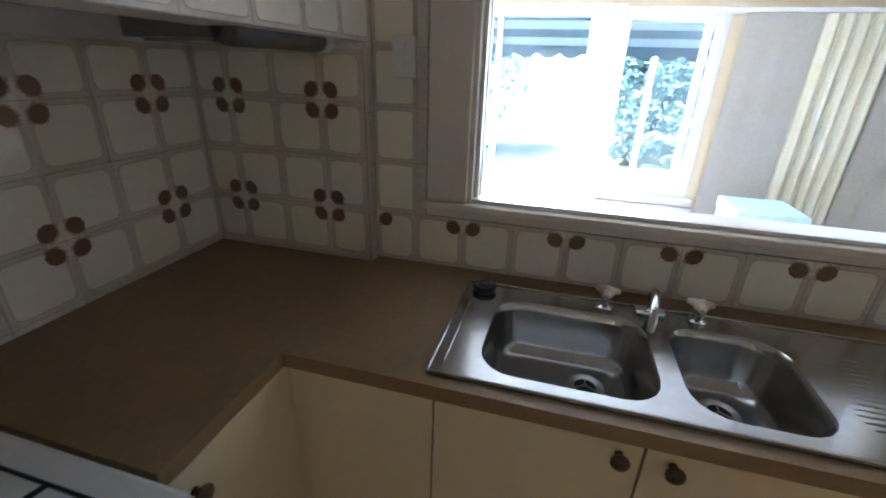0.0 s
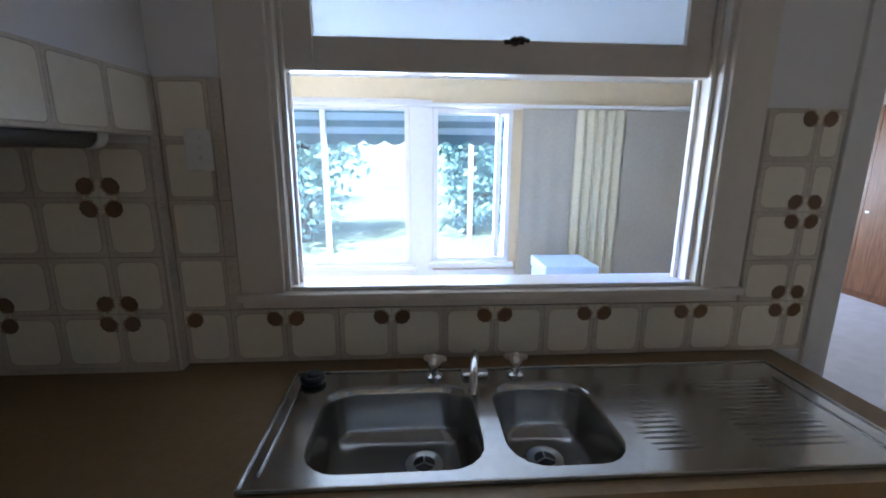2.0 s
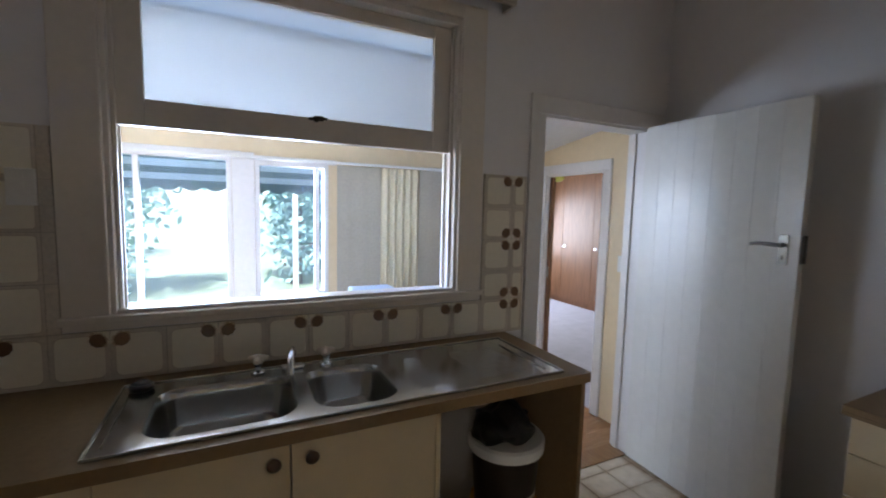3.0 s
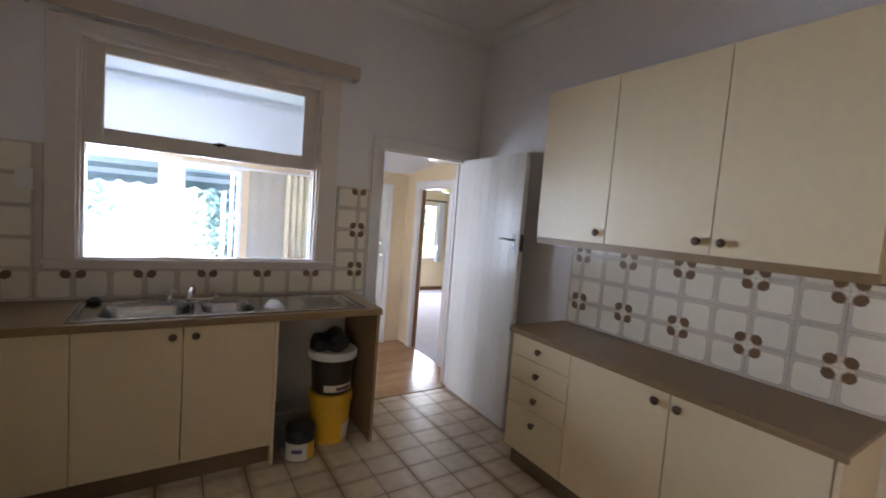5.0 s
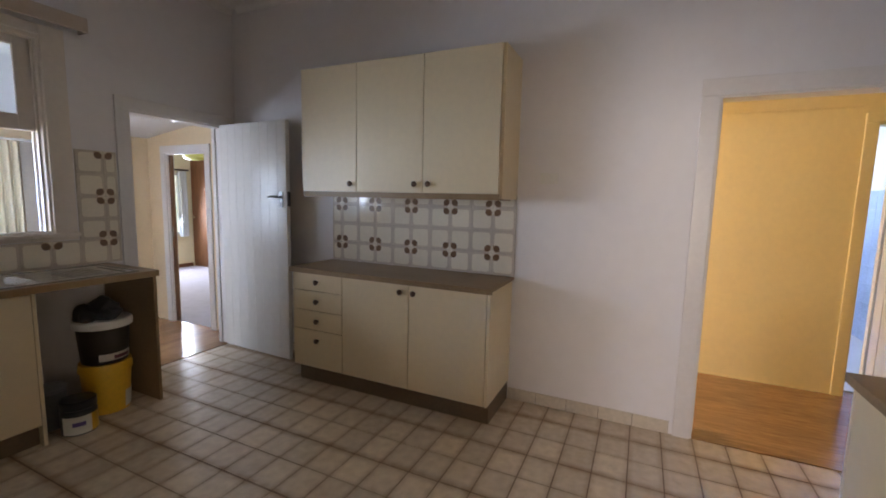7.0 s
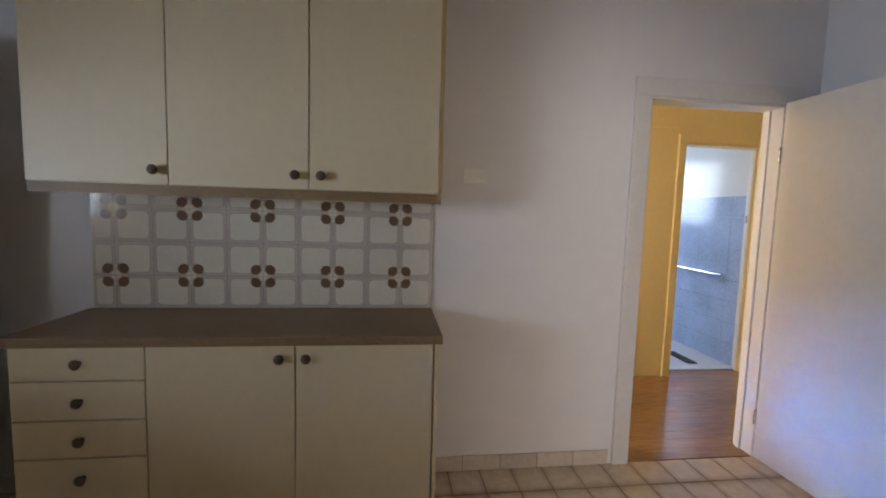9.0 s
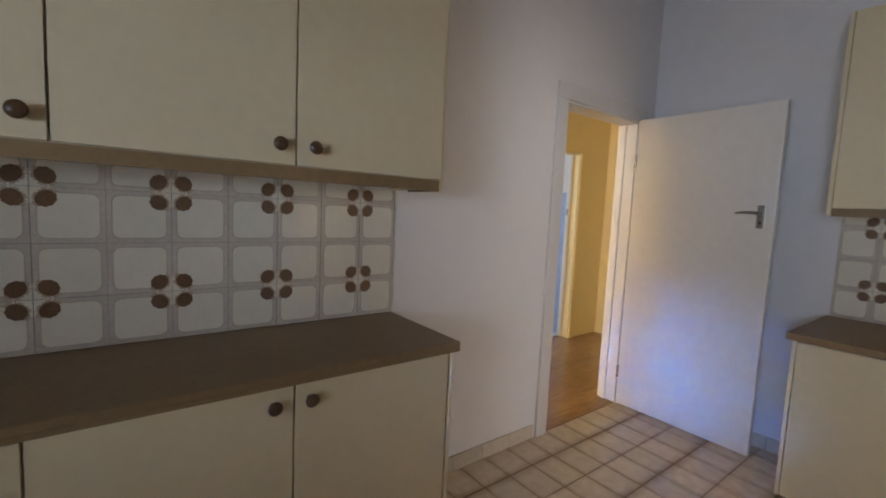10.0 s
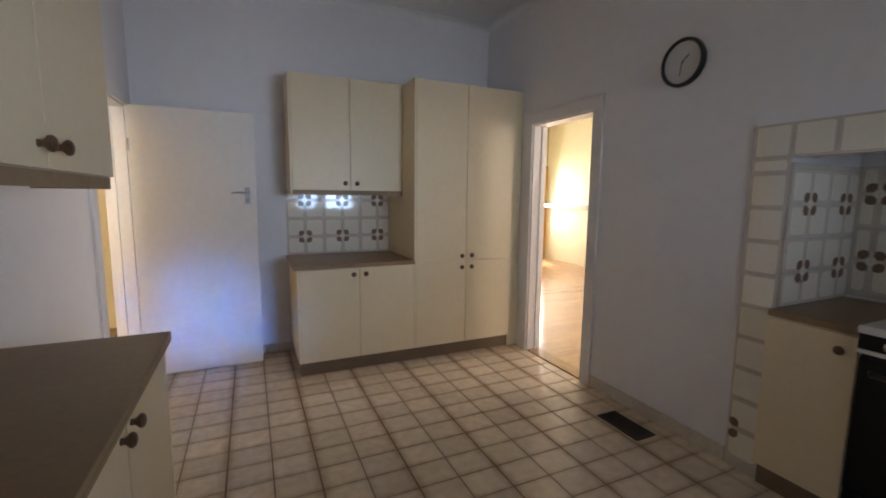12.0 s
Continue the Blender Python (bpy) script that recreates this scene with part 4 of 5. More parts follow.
bc = thing("bedroom_curtain", (5.0, 5.8, 0.6), "pale blue curtain hanging on a dark rod", "curtain")
part("rod", tube([(3.4, 5.8, 1.85), (5.1, 5.8, 1.85)], 0.016), BROWNMETAL, bc, "dark curtain rod")
drape(4.90, 5.06, 5.8, 0.60, 1.83, 3, 0.03, bc, "drape", material("pale_blue_drape", (0.62, 0.68, 0.72), 0.9, 0.05, 10, 0.2, 200))
lamp = thing("bedroom_light", (4.33, 4.5, 2.06), "yellow-green glass ceiling light in the bedroom", "ceiling light")
part("shade", lathe([(0.04, 0), (0.14, -0.03), (0.17, -0.08), (0.13, -0.12), (0.03, -0.135)], (4.33, 4.5, 2.08), "z", 20), material("lime_glass_shade", (0.62, 0.66, 0.16), 0.25, 0.1, 10), lamp, smooth=True)
part("rose", lathe([(0.06, 0), (0.05, -0.012)], (4.33, 4.5, 2.75), "z", 16), WHITEPL, lamp)
part("cord", tube([(4.33, 4.5, 2.05), (4.33, 4.5, 2.745)], 0.006), WHITEPL, lamp)

# ---- passage and bathroom ----
PX = 3.82
bm = bmesh.new()
BT = (-4.29, -3.52, 0.0, 2.03)
walls(bm, "x", PX, 0.12, -4.9, 0.9, 0, 2.9, (BT,))
structure("wall_passage_east", bm, YELLOWWALL, "golden painted passage wall beside a bathroom doorway", "wall")
structure("wall_passage_south", a_box(EX + T, PX, -4.9, -4.8, 0, 2.9), YELLOWWALL, "golden painted end wall of the passage", "wall")
structure("wall_passage_kitchen", a_box(EX + T, EX + T + 0.004, -2.30, 0.9, 0, 2.9), YELLOWWALL, "golden painted passage wall", "wall")
structure("wall_passage_return", a_box(EX, EX + T, -4.9, SY - T, 0, 2.9), YELLOWWALL, "golden painted passage wall", "wall")
structure("ceiling_passage", a_box(EX + T, PX + 0.12, -4.9, 0.9, 2.9, 2.96), CEIL, "white passage ceiling", "ceiling")
structure("picture_rail", a_box(PX - 0.012, PX, -3.44, 0.9, 2.135, 2.155, 0.003), YELLOWWALL, "narrow golden picture rail", "trim")
door_frame("door_frame_bathroom", "x", PX, PX + 0.12, BT[0], BT[1], BT[3], "golden painted bathroom door frame", 0.06, YELLOWWALL)
pf = structure("floor_passage", a_box(EX + T, PX + 0.12, -4.9, 0.9, -0.12, -0.022), DARKHOLE, "varnished floorboards in a passage", "floor")
BY = -4.30
structure("floor_bathroom", a_box(PX + 0.12, 6.4, BY, -2.6, -0.12, 0.008), BATHFLOOR, "pale bathroom floor", "floor")
bathw = structure("wall_bathroom_east", a_box(6.4, 6.5, BY, -2.6, 0, 2.8), WHITEEN, "white upper bathroom wall", "wall")
baths = structure("wall_bathroom_south", a_box(PX + 0.12, 6.5, BY - 0.1, BY, 0, 2.8), WHITEEN, "white bathroom wall tiled in blue", "wall")
structure("wall_bathroom_north", a_box(PX + 0.12, 6.4, -2.6, -2.5, 0, 2.8), WHITEEN, "white bathroom wall", "wall")
structure("ceiling_bathroom", a_box(PX + 0.12, 6.5, BY - 0.1, -2.5, 2.8, 2.86), CEIL, "white bathroom ceiling", "ceiling")
P = 0.2
for k in range(12):
    for j in range(8):
        part("tile", a_box(PX + 0.122 + k * P + 0.001, PX + 0.122 + (k + 1) * P - 0.001, BY, BY + 0.008, 0.012 + j * P, 0.012 + (j + 1) * P - 0.002), BATHTILE, baths)
for k in range(8):
    for j in range(8):
        part("tile", a_box(6.392, 6.4, BY + 0.01 + k * P + 0.001, BY + 0.01 + (k + 1) * P - 0.001, 0.012 + j * P, 0.012 + (j + 1) * P - 0.002), BATHTILE, bathw)
gr = thing("grab_rail", (4.5, BY + 0.05, 0.855), "chrome rail fixed across the bathroom tiles", "rail")
part("bar", tube([(4.16, BY + 0.055, 0.855), (4.86, BY + 0.055, 0.855)], 0.014), CHROME, gr, smooth=True)
for x in (4.20, 4.82):
    part("bracket", tube([(x, BY + 0.008, 0.855), (x, BY + 0.055, 0.855)], 0.012), CHROME, gr)
dl = thing("door_lining_bathroom", (PX + 0.08, BT[0] + 0.03, 0), "white painted lining of the bathroom doorway", "door frame", "", "structure")
part("lining", a_box(PX + 0.085, PX + 0.126, BT[0] + 0.021, BT[0] + 0.036, 0.009, 2.0, 0.002), TRIM, dl)
part("strike_plate", a_box(PX + 0.095, PX + 0.115, BT[0] + 0.036, BT[0] + 0.038, 1.36, 1.43), NICKEL, dl, "dull metal strike plate")
fm = thing("floor_grate", (4.3, -4.0, 0.008), "dark metal grate in the bathroom floor", "grate")
for k in range(4):
    part("bar", a_box(4.08, 4.42, -4.02 + k * 0.028, -4.0 + k * 0.028, 0.008, 0.016, 0.001), BROWNMETAL, fm)

# ---- living room ----
LX, LY0, LY1 = -4.45, -7.6, 2.0
bm = bmesh.new()
walls(bm, "x", LX - 0.4, -0.1, LY0, LY1, 0, 3.0, ((-3.0, -1.5, 0.85, 2.25),))
structure("wall_living_west", bm, LEMON, "lemon painted living room wall", "wall")
bm = bmesh.new()
walls(bm, "y", LY0, -0.1, LX - 0.5, WX, 0, 3.0, ((-4.38, -3.0, 0.72, 2.05),))
structure("wall_living_south", bm, LEMON, "lemon painted wall with a bright window", "wall")
structure("wall_living_north", a_box(LX - 0.5, AX - 0.1, LY1, LY1 + 0.1, 0, 3.0), LEMON, "lemon painted living room wall", "wall")
structure("wall_living_east", a_box(WX - T - 0.004, WX - T, -7.6, -0.70, 2.14, 3.0), LEMON, "lemon painted wall above the doorway", "wall")
structure("wall_living_return", a_box(WX - T, WX, -7.6, SY - T, 0, 3.0), LEMON, "lemon painted living room wall", "wall")
structure("ceiling_living", a_box(LX - 0.5, WX - T, LY0, LY1, 3.0, 3.06), CEIL, "white living room ceiling", "ceiling")
lf = structure("floor_living", a_box(LX - 0.4, WX - T, LY0, LY1, -0.12, -0.022), DARKHOLE, "polished floorboards in the living room", "floor")
structure("chimney_breast", a_box(LX - 0.4, LX, -7.5, -6.02, 0, 3.0), LEMON, "lemon painted chimney breast", "wall")
man = thing("mantel_shelf", (LX + 0.1, -6.7, 1.22), "white painted mantel shelf along the chimney breast", "shelf")
part("board", a_box(LX, LX + 0.18, -7.55, -5.6, 1.225, 1.265, 0.004), TRIM, man)
part("moulding", a_box(LX, LX + 0.14, -7.5, -6.03, 1.185, 1.225, 0.006), TRIM, man)
structure("recess_panel", a_box(LX - 0.40, LX - 0.388, -6.0, -4.2, 1.27, 2.55, 0.002), GOLD, "golden painted panel above the recess shelves", "wall panel")
shv = thing("alcove_shelves", (LX - 0.2, -5.6, 0), "white shelves in the recess beside the chimney", "shelves")
for z in (0.06, 0.42, 0.80):
    part("shelf", a_box(LX - 0.39, LX - 0.02, -6.0, -5.1, z, z + 0.03, 0.002), TRIM, shv)
part("upright", a_box(LX - 0.39, LX - 0.02, -5.13, -5.1, 0.0, 1.2, 0.002), TRIM, shv)
lw = thing("window_living", (-3.7, LY0, 0.72), "bright living room window with yellow curtains", "window", "", "structure")
for u0, u1 in ((-4.38, -4.33), (-3.71, -3.67), (-3.05, -3.0)):
    part("frame_side", a_box(u0, u1, LY0 - 0.1, LY0 + 0.01, 0.72, 2.05, 0.003), TRIM, lw)
part("frame_head", a_box(-4.33, -3.05, LY0 - 0.1, LY0 + 0.01, 2.0, 2.05), TRIM, lw)
part("sill", a_box(-4.43, -2.95, LY0 - 0.1, LY0 + 0.05, 0.68, 0.72, 0.003), TRIM, lw)
lc = thing("living_curtain", (-3.9, LY0 + 0.1, 0.1), "golden yellow curtain beside a bright window", "curtain")
drape(-4.445, -4.28, LY0 + 0.1, 0.03, 2.08, 4, 0.03, lc, "drape", material("gold_drape", (0.72, 0.45, 0.10), 0.9, 0.06, 10, 0.2, 200))
part("rod", tube([(-4.445, LY0 + 0.1, 2.10), (-2.8, LY0 + 0.1, 2.10)], 0.014), BROWNMETAL, lc)


def boards(parent, axis, a0, a1, b0, b1, width, mat, count, first=0):
    """Floorboards side by side: the nearest ones as pieces, the rest joined."""
    n, rest = int(round((b1 - b0) / width)), bmesh.new()
    w = (b1 - b0) / n
    meshes = {}
    for k in range(n):
        u0, u1 = b0 + k * w + 0.0006, b0 + (k + 1) * w - 0.0006
        args = (a0, a1, u0, u1) if axis == "x" else (u0, u1, a0, a1)
        if first <= k < first + count:
            part("board", a_box(*args, -0.022, 0.0), mat, parent)
        else:
            box(rest, *args, -0.022, 0.0)
    if len(rest.verts):
        tagged(part("boards", rest, mat, parent), kind="stuff")


boards(pf, "y", -4.8, 0.9, EX + T, PX + 0.12, 0.085, TIMBER, 20)
boards(vf, "x", VX0, BX + 0.03, KB, VY, 0.085, TIMBERX, 20)
boards(lf, "x", LX - 0.4, WX - T, -7.6, 2.0, 0.085, TIMBERX, 46, 34)

# ---- outside ----
structure("ground", a_box(-300, 300, -300, 400, -0.5, -0.35), GRASS, "sunlit lawn outside the veranda", "lawn", "structure")
aw = thing("window_awning", (0, VY + 0.6, 1.7), "green striped canvas awning with a scalloped edge", "awning")
for k in range(7):
    y0, y1 = VY + 0.15 + k * 0.075, VY + 0.225 + k * 0.075
    z0, z1 = 2.02 - k * 0.045, 1.975 - k * 0.045
    bm = bmesh.new()
    vs = [bm.verts.new(p) for p in ((-1.9, y0, z0), (1.0, y0, z0), (1.0, y1, z1), (-1.9, y1, z1), (-1.9, y0, z0 + 0.004), (1.0, y0, z0 + 0.004), (1.0, y1, z1 + 0.004), (-1.9, y1, z1 + 0.004))]
    for q in ((0, 1, 2, 3), (7, 6, 5, 4), (0, 4, 5, 1), (1, 5, 6, 2), (2, 6, 7, 3), (3, 7, 4, 0)):
        bm.faces.new([vs[i] for i in q])
    part("canvas_stripe", bm, AWNING if k % 2 else AWNING2, aw)
bm = bmesh.new()
ye, ze, n = VY + 0.678, 1.705, 160
prev = None
for k in range(n + 1):
    x = -1.9 + 2.9 * k / n
    zb = ze - 0.05 - 0.035 * abs(math.sin(math.pi * (x + 1.9) / 0.16))
    cur_ = [bm.verts.new(p) for p in ((x, ye, ze), (x, ye, zb), (x, ye + 0.003, zb), (x, ye + 0.003, ze))]
    if prev:
        for a in range(4):
            bm.faces.new((prev[a], cur_[a], cur_[(a + 1) % 4], prev[(a + 1) % 4]))
    prev = cur_
part("valance", bm, AWNING, aw, "green scalloped valance")
for x in (-1.85, 0.95):
    part("arm", tube([(x, VY + 0.15, 1.3), (x, VY + 0.67, 1.69)], 0.01), WHITEPL, aw)


def tree(x, y, height, spread, seed, label, low=0.25, count=9000, leaf_size=0.09):
    """A tapered trunk with limbs, and a crown of many small leaf clusters with gaps."""
    rnd = random.Random(seed)
    t = thing("tree", (x, y, -0.35), label, "tree", "garden trees")
    bm = bmesh.new()
    tube([(x, y, -0.35), (x + 0.08, y, height * 0.25), (x - 0.05, y + 0.1, height * 0.55), (x, y, height * 0.85)], [0.16, 0.13, 0.09, 0.03], bm, 8)
    tips = []
    for k in range(11):
        a, zz = k * 2.4 + rnd.random(), height * (low + 0.6 * rnd.random())
        r = spread * (0.5 + 0.5 * rnd.random())
        tip = (x + r * math.cos(a), y + r * math.sin(a), zz + 0.6 * rnd.random())
        tube([(x, y, zz * 0.8), ((x + tip[0]) / 2, (y + tip[1]) / 2, zz), tip], [0.05, 0.035, 0.012], bm, 6)
        tips.append(Vector(tip))
    part("trunk", bm, BARK, t)
    verts, faces = [], []
    for k in range(count):
        c = rnd.choice(tips) if rnd.random() < 0.75 else Vector((x, y, height * (low + 0.6 * rnd.random())))
        p = c + Vector((rnd.gauss(0, spread * 0.26), rnd.gauss(0, spread * 0.26), rnd.gauss(0, height * 0.12)))
        if p.z < -0.2:
            continue
        u = Vector((rnd.gauss(0, 1), rnd.gauss(0, 1), rnd.gauss(0, 1))).normalized()
        v = u.orthogonal().normalized()
        s = leaf_size * (0.7 + 0.8 * rnd.random())
        i = len(verts)
        verts += [p - u * s, p + v * s * 0.5, p + u * s, p - v * s * 0.5]
        faces.append((i, i + 1, i + 2, i + 3))
    me = bpy.data.meshes.new("crown")
    me.from_pydata([tuple(v - Vector((x, y, -0.35))) for v in verts], [], faces)
    me.materials.append(LEAVES)
    ob = new("crown", me)
    ob.parent = t
    tagged(ob, kind="stuff")
    return t


tree(-2.15, 9.6, 4.6, 1.25, 1, "bushy green garden tree in sunlight", 0.12, 3600, 0.085)
tree(1.55, 10.4, 4.4, 0.95, 2, "slender green garden tree beyond the window", 0.12, 2300, 0.085)
tree(3.6, 11.5, 5.2, 1.5, 3, "bushy green garden tree in sunlight", 0.2, 3500, 0.09)
tree(-5.2, 11.5, 5.0, 1.9, 4, "large spreading garden tree", 0.15, 6000)
tree(6.6, 13.0, 5.5, 2.0, 5, "large spreading garden tree", 0.15, 6000)
gp = thing("clothes_post", (0.95, 5.5, -0.35), "white painted post standing on the lawn", "post")
part("post", lathe([(0.036, 0), (0.032, 2.3), (0.0321, 2.32)], (0.95, 5.5, -0.35), "z", 14), WHITEPL, gp, smooth=True)
for k, (tx, ty, th, tw) in enumerate(((-8.0, 15.0, 5.5, 2.4), (-4.9, 17.0, 5.0, 1.6), (3.2, 17.5, 3.0, 1.4), (8.5, 17.5, 6.0, 2.4))):
    tree(tx, ty, th, tw, 20 + k, "tall leafy tree at the back of the garden", 0.06, 4000, 0.12)

# ---- cooker, hood and small things ----
CY0, CY1, CX0, CXF = -0.258, 0.478, -1.06, -0.405
ck = thing("cooker", (-0.7, 0.11, 0), "upright gas cooker, white hob over a black front", "cooker")
part("body", a_box(CX0, CXF, CY0, CY1, 0.03, 0.80, 0.006), BLACK, ck, "black enamel body")
hob = part("hob", a_box(CX0, CXF + 0.045, CY0 - 0.004, CY1 + 0.004, 0.885, 0.918, 0.010), WHITEEN, ck, "white enamel hob")
part("rim", a_box(CX0, CX0 + 0.02, CY0, CY1, 0.918, 0.96, 0.004), WHITEEN, hob)
pan_ = part("control_panel", a_box(CX0, CXF + 0.035, CY0, CY1, 0.822, 0.885, 0.004), BLACK, ck, "black control panel")
part("trim", a_box(CXF, CXF + 0.042, CY0 - 0.002, CY1 + 0.002, 0.806, 0.822, 0.004), WHITEEN, ck, "white trim strip")
for k in range(5):
    y = CY0 + 0.10 + k * 0.135
    part("dial", lathe([(0.022, 0), (0.020, 0.014), (0.012, 0.020)], (CXF + 0.035, y, 0.853), "x", 18), CHROME, pan_, "silver control dial", smooth=True)
dr = part("oven_door", a_box(CXF, CXF + 0.03, CY0 + 0.006, CY1 - 0.006, 0.22, 0.79, 0.008), BLACK, ck)
bm = tube([(CXF + 0.03, CY0 + 0.05, 0.735), (CXF + 0.06, CY0 + 0.055, 0.735), (CXF + 0.062, CY1 - 0.055, 0.735), (CXF + 0.03, CY1 - 0.05, 0.735)], 0.010)
part("oven_handle", bm, BLACKPL, dr, smooth=True)
part("drawer", a_box(CXF, CXF + 0.026, CY0 + 0.006, CY1 - 0.006, 0.05, 0.21, 0.006), BLACK, ck)
for cx in (CX0 + 0.20, CX0 + 0.50):
    for cy in (CY0 + 0.20, CY0 + 0.55):
        b = part("burner", lathe([(0.05, 0), (0.05, 0.008), (0.036, 0.014), (0.034, 0.020), (0.01, 0.021)], (cx, cy, 0.918), "z", 20), BLACK, hob, "black burner cap", smooth=True)
        g = 0.125
        bm = tube([(cx - g, cy - g, 0.938), (cx + g, cy - g, 0.938), (cx + g, cy + g, 0.938), (cx - g, cy + g, 0.938), (cx - g, cy - g, 0.938)], 0.005, steps=6)
        for dx, dy in ((1, 0), (-1, 0), (0, 1), (0, -1)):
            tube([(cx + dx * g, cy + dy * g, 0.938), (cx + dx * 0.07, cy + dy * 0.07, 0.947), (cx + dx * 0.025, cy + dy * 0.025, 0.947)], 0.0045, bm, 6)
        for dx, dy in ((1, 1), (-1, 1), (1, -1), (-1, -1)):
            tube([(cx + dx * g, cy + dy * g, 0.938), (cx + dx * g, cy + dy * g, 0.918)], 0.005, bm, 6)
        part("trivet", bm, BLACK, hob, "black wire pan support")
for fy in (CY0 + 0.05, CY1 - 0.05):
    for fx in (CX0 + 0.05, CXF - 0.05):
        part("foot", lathe([(0.02, 0), (0.018, 0.03)], (fx, fy, 0), "z", 10), BLACKPL, ck)

LB = 1.60
hd = thing("range_hood", (-0.67, 1.1, 1.57), "grey range hood with a rounded front under the lintel", "range hood")
part("body", a_box(-0.80, -0.545, 0.92, 1.300, 1.578, 1.64, 0.004), material("grey_hood_enamel", (0.20, 0.195, 0.185), 0.35, 0.08, 10), hd)
part("visor", lathe([(0.030, 0.92), (0.034, 0.925), (0.034, 1.26), (0.030, 1.265)], (-0.545, 0, 1.598), "y", 20), material("dark_visor", (0.10, 0.10, 0.095), 0.25, 0.08, 10), hd, "dark rounded visor", smooth=True)
part("end_cap", lathe([(0.034, 1.266), (0.036, 1.275), (0.034, 1.300), (0.02, 1.306)], (-0.545, 0, 1.598), "y", 20), WHITEPL, hd, "pale plastic end cap", smooth=True)
part("grease_filter", a_box(-0.78, -0.60, 0.95, 1.27, 1.572, 1.578, 0.001), STEEL, hd, "steel mesh filter")

cl = thing("wall_clock", (WX, -1.19, 2.17), "round wall clock with a black rim", "clock")
part("case", lathe([(0.130, 0.0), (0.134, 0.012), (0.132, 0.030), (0.122, 0.036), (0.114, 0.030), (0.112, 0.016)], (WX, -1.19, 2.17), "x", 48), BLACKPL, cl, "black plastic rim", smooth=True)
face = part("dial", lathe([(0.113, 0.014), (0.113, 0.021)], (WX, -1.19, 2.17), "x", 48), material("clock_face", (0.66, 0.64, 0.60), 0.5, 0.04, 10), cl, "pale plain dial")
part("hour_hand", tube([(WX + 0.025, -1.19, 2.17), (WX + 0.025, -1.148, 2.205)], [0.004, 0.002], steps=6), BLACKPL, face)
part("minute_hand", tube([(WX + 0.027, -1.19, 2.17), (WX + 0.027, -1.197, 2.095)], [0.003, 0.0015], steps=6), BLACKPL, face)

vt = thing("floor_vent", (-0.26, -1.25, 0), "brown metal heating vent set in the floor tiles", "vent")
bm = a_box(-0.338, -0.186, -1.41, -1.395, 0.0, 0.008, 0.002)
box(bm, -0.338, -0.186, -1.109, -1.094, 0.0, 0.008, 0.002)
box(bm, -0.338, -0.325, -1.395, -1.109, 0.0, 0.008, 0.002)
box(bm, -0.199, -0.186, -1.395, -1.109, 0.0, 0.008, 0.002)
part("frame", bm, BROWNMETAL, vt)
# Flat dark sheet at floor level, painted as the shade below the slats.
part("well", a_box(-0.325, -0.199, -1.395, -1.109, 0.0, 0.0015), DARKHOLE, vt)
for k in range(14):
    y = -1.385 + k * 0.0205
    part("slat", a_box(-0.325, -0.199, y, y + 0.008, 0.0016, 0.0065, 0.001), BROWNMETAL, vt)

po = thing("power_point", (-0.355, NY - 0.01, 1.56), "white plastic power point on the tiles", "power point", "switches")
pl = part("plate", a_box(-0.392, -0.318, NY - 0.020, NY - 0.009, 1.505, 1.62, 0.003), WHITEPL, po)
for z in (1.535, 1.563, 1.59):
    part("rocker", a_box(-0.362, -0.348, NY - 0.025, NY - 0.020, z, z + 0.012, 0.001), WHITEPL, pl)
sw = thing("light_switch", (EX, -1.495, 1.565), "white light switch on the white wall", "switch", "switches")
pl = part("plate", a_box(EX - 0.009, EX, -1.553, -1.437, 1.532, 1.603, 0.002), WHITEPL, sw)
for y in (-1.52, -1.485):
    part("rocker", a_box(EX - 0.014, EX - 0.009, y, y + 0.014, 1.555, 1.58, 0.001), WHITEPL, pl)

# tubs under the worktop
yt = thing("yellow_tub", (1.23, 1.04, 0), "yellow plastic tub with a torn label", "tub", "tubs under the worktop")
part("shell", lathe([(0.112, 0.0), (0.118, 0.004), (0.136, 0.27), (0.144, 0.272), (0.144, 0.30), (0.138, 0.33), (0.10, 0.332)], (1.23, 1.04, 0), "z", 32), YELLOWPL, yt, smooth=True)
def band(cx, cy, r0, r1, z0, z1, a0, a1, n=14):
    bm = bmesh.new()
    rows = [[bm.verts.new((cx + r * math.cos(radians(a0 + (a1 - a0) * k / n)), cy + r * math.sin(radians(a0 + (a1 - a0) * k / n)), z)) for k in range(n + 1)] for r, z in ((r0, z0), (r1, z1))]
    for k in range(n):
        bm.faces.new((rows[0][k], rows[0][k + 1], rows[1][k + 1], rows[1][k])).smooth = True
    return bm
part("label", band(1.23, 1.04, 0.1215, 0.1285, 0.02, 0.13, -70, -10), LABEL, yt, "torn pale label")
dt = thing("brown_tub", (1.23, 1.04, 0.33), "dark brown tub with a white rim on the yellow tub", "tub", "tubs under the worktop")
part("shell", lathe([(0.12, 0.332), (0.124, 0.336), (0.140, 0.56), (0.12, 0.562)], (1.23, 1.04, 0), "z", 32), material("dark_brown_plastic", (0.022, 0.014, 0.010), 0.35, 0.2, 10), dt, smooth=True)
part("rim", lathe([(0.142, 0.562), (0.156, 0.564), (0.158, 0.602), (0.150, 0.612), (0.12, 0.612)], (1.23, 1.04, 0), "z", 32), WHITEPL, dt, "white rim", smooth=True)
part("label", band(1.23, 1.04, 0.1270, 0.1295, 0.355, 0.40, -130, -30), LABEL, dt, "pale label band")
part("label_mark", band(1.23, 1.04, 0.1285, 0.1300, 0.362, 0.385, -95, -45), REDMARK, dt, "maroon writing bar")
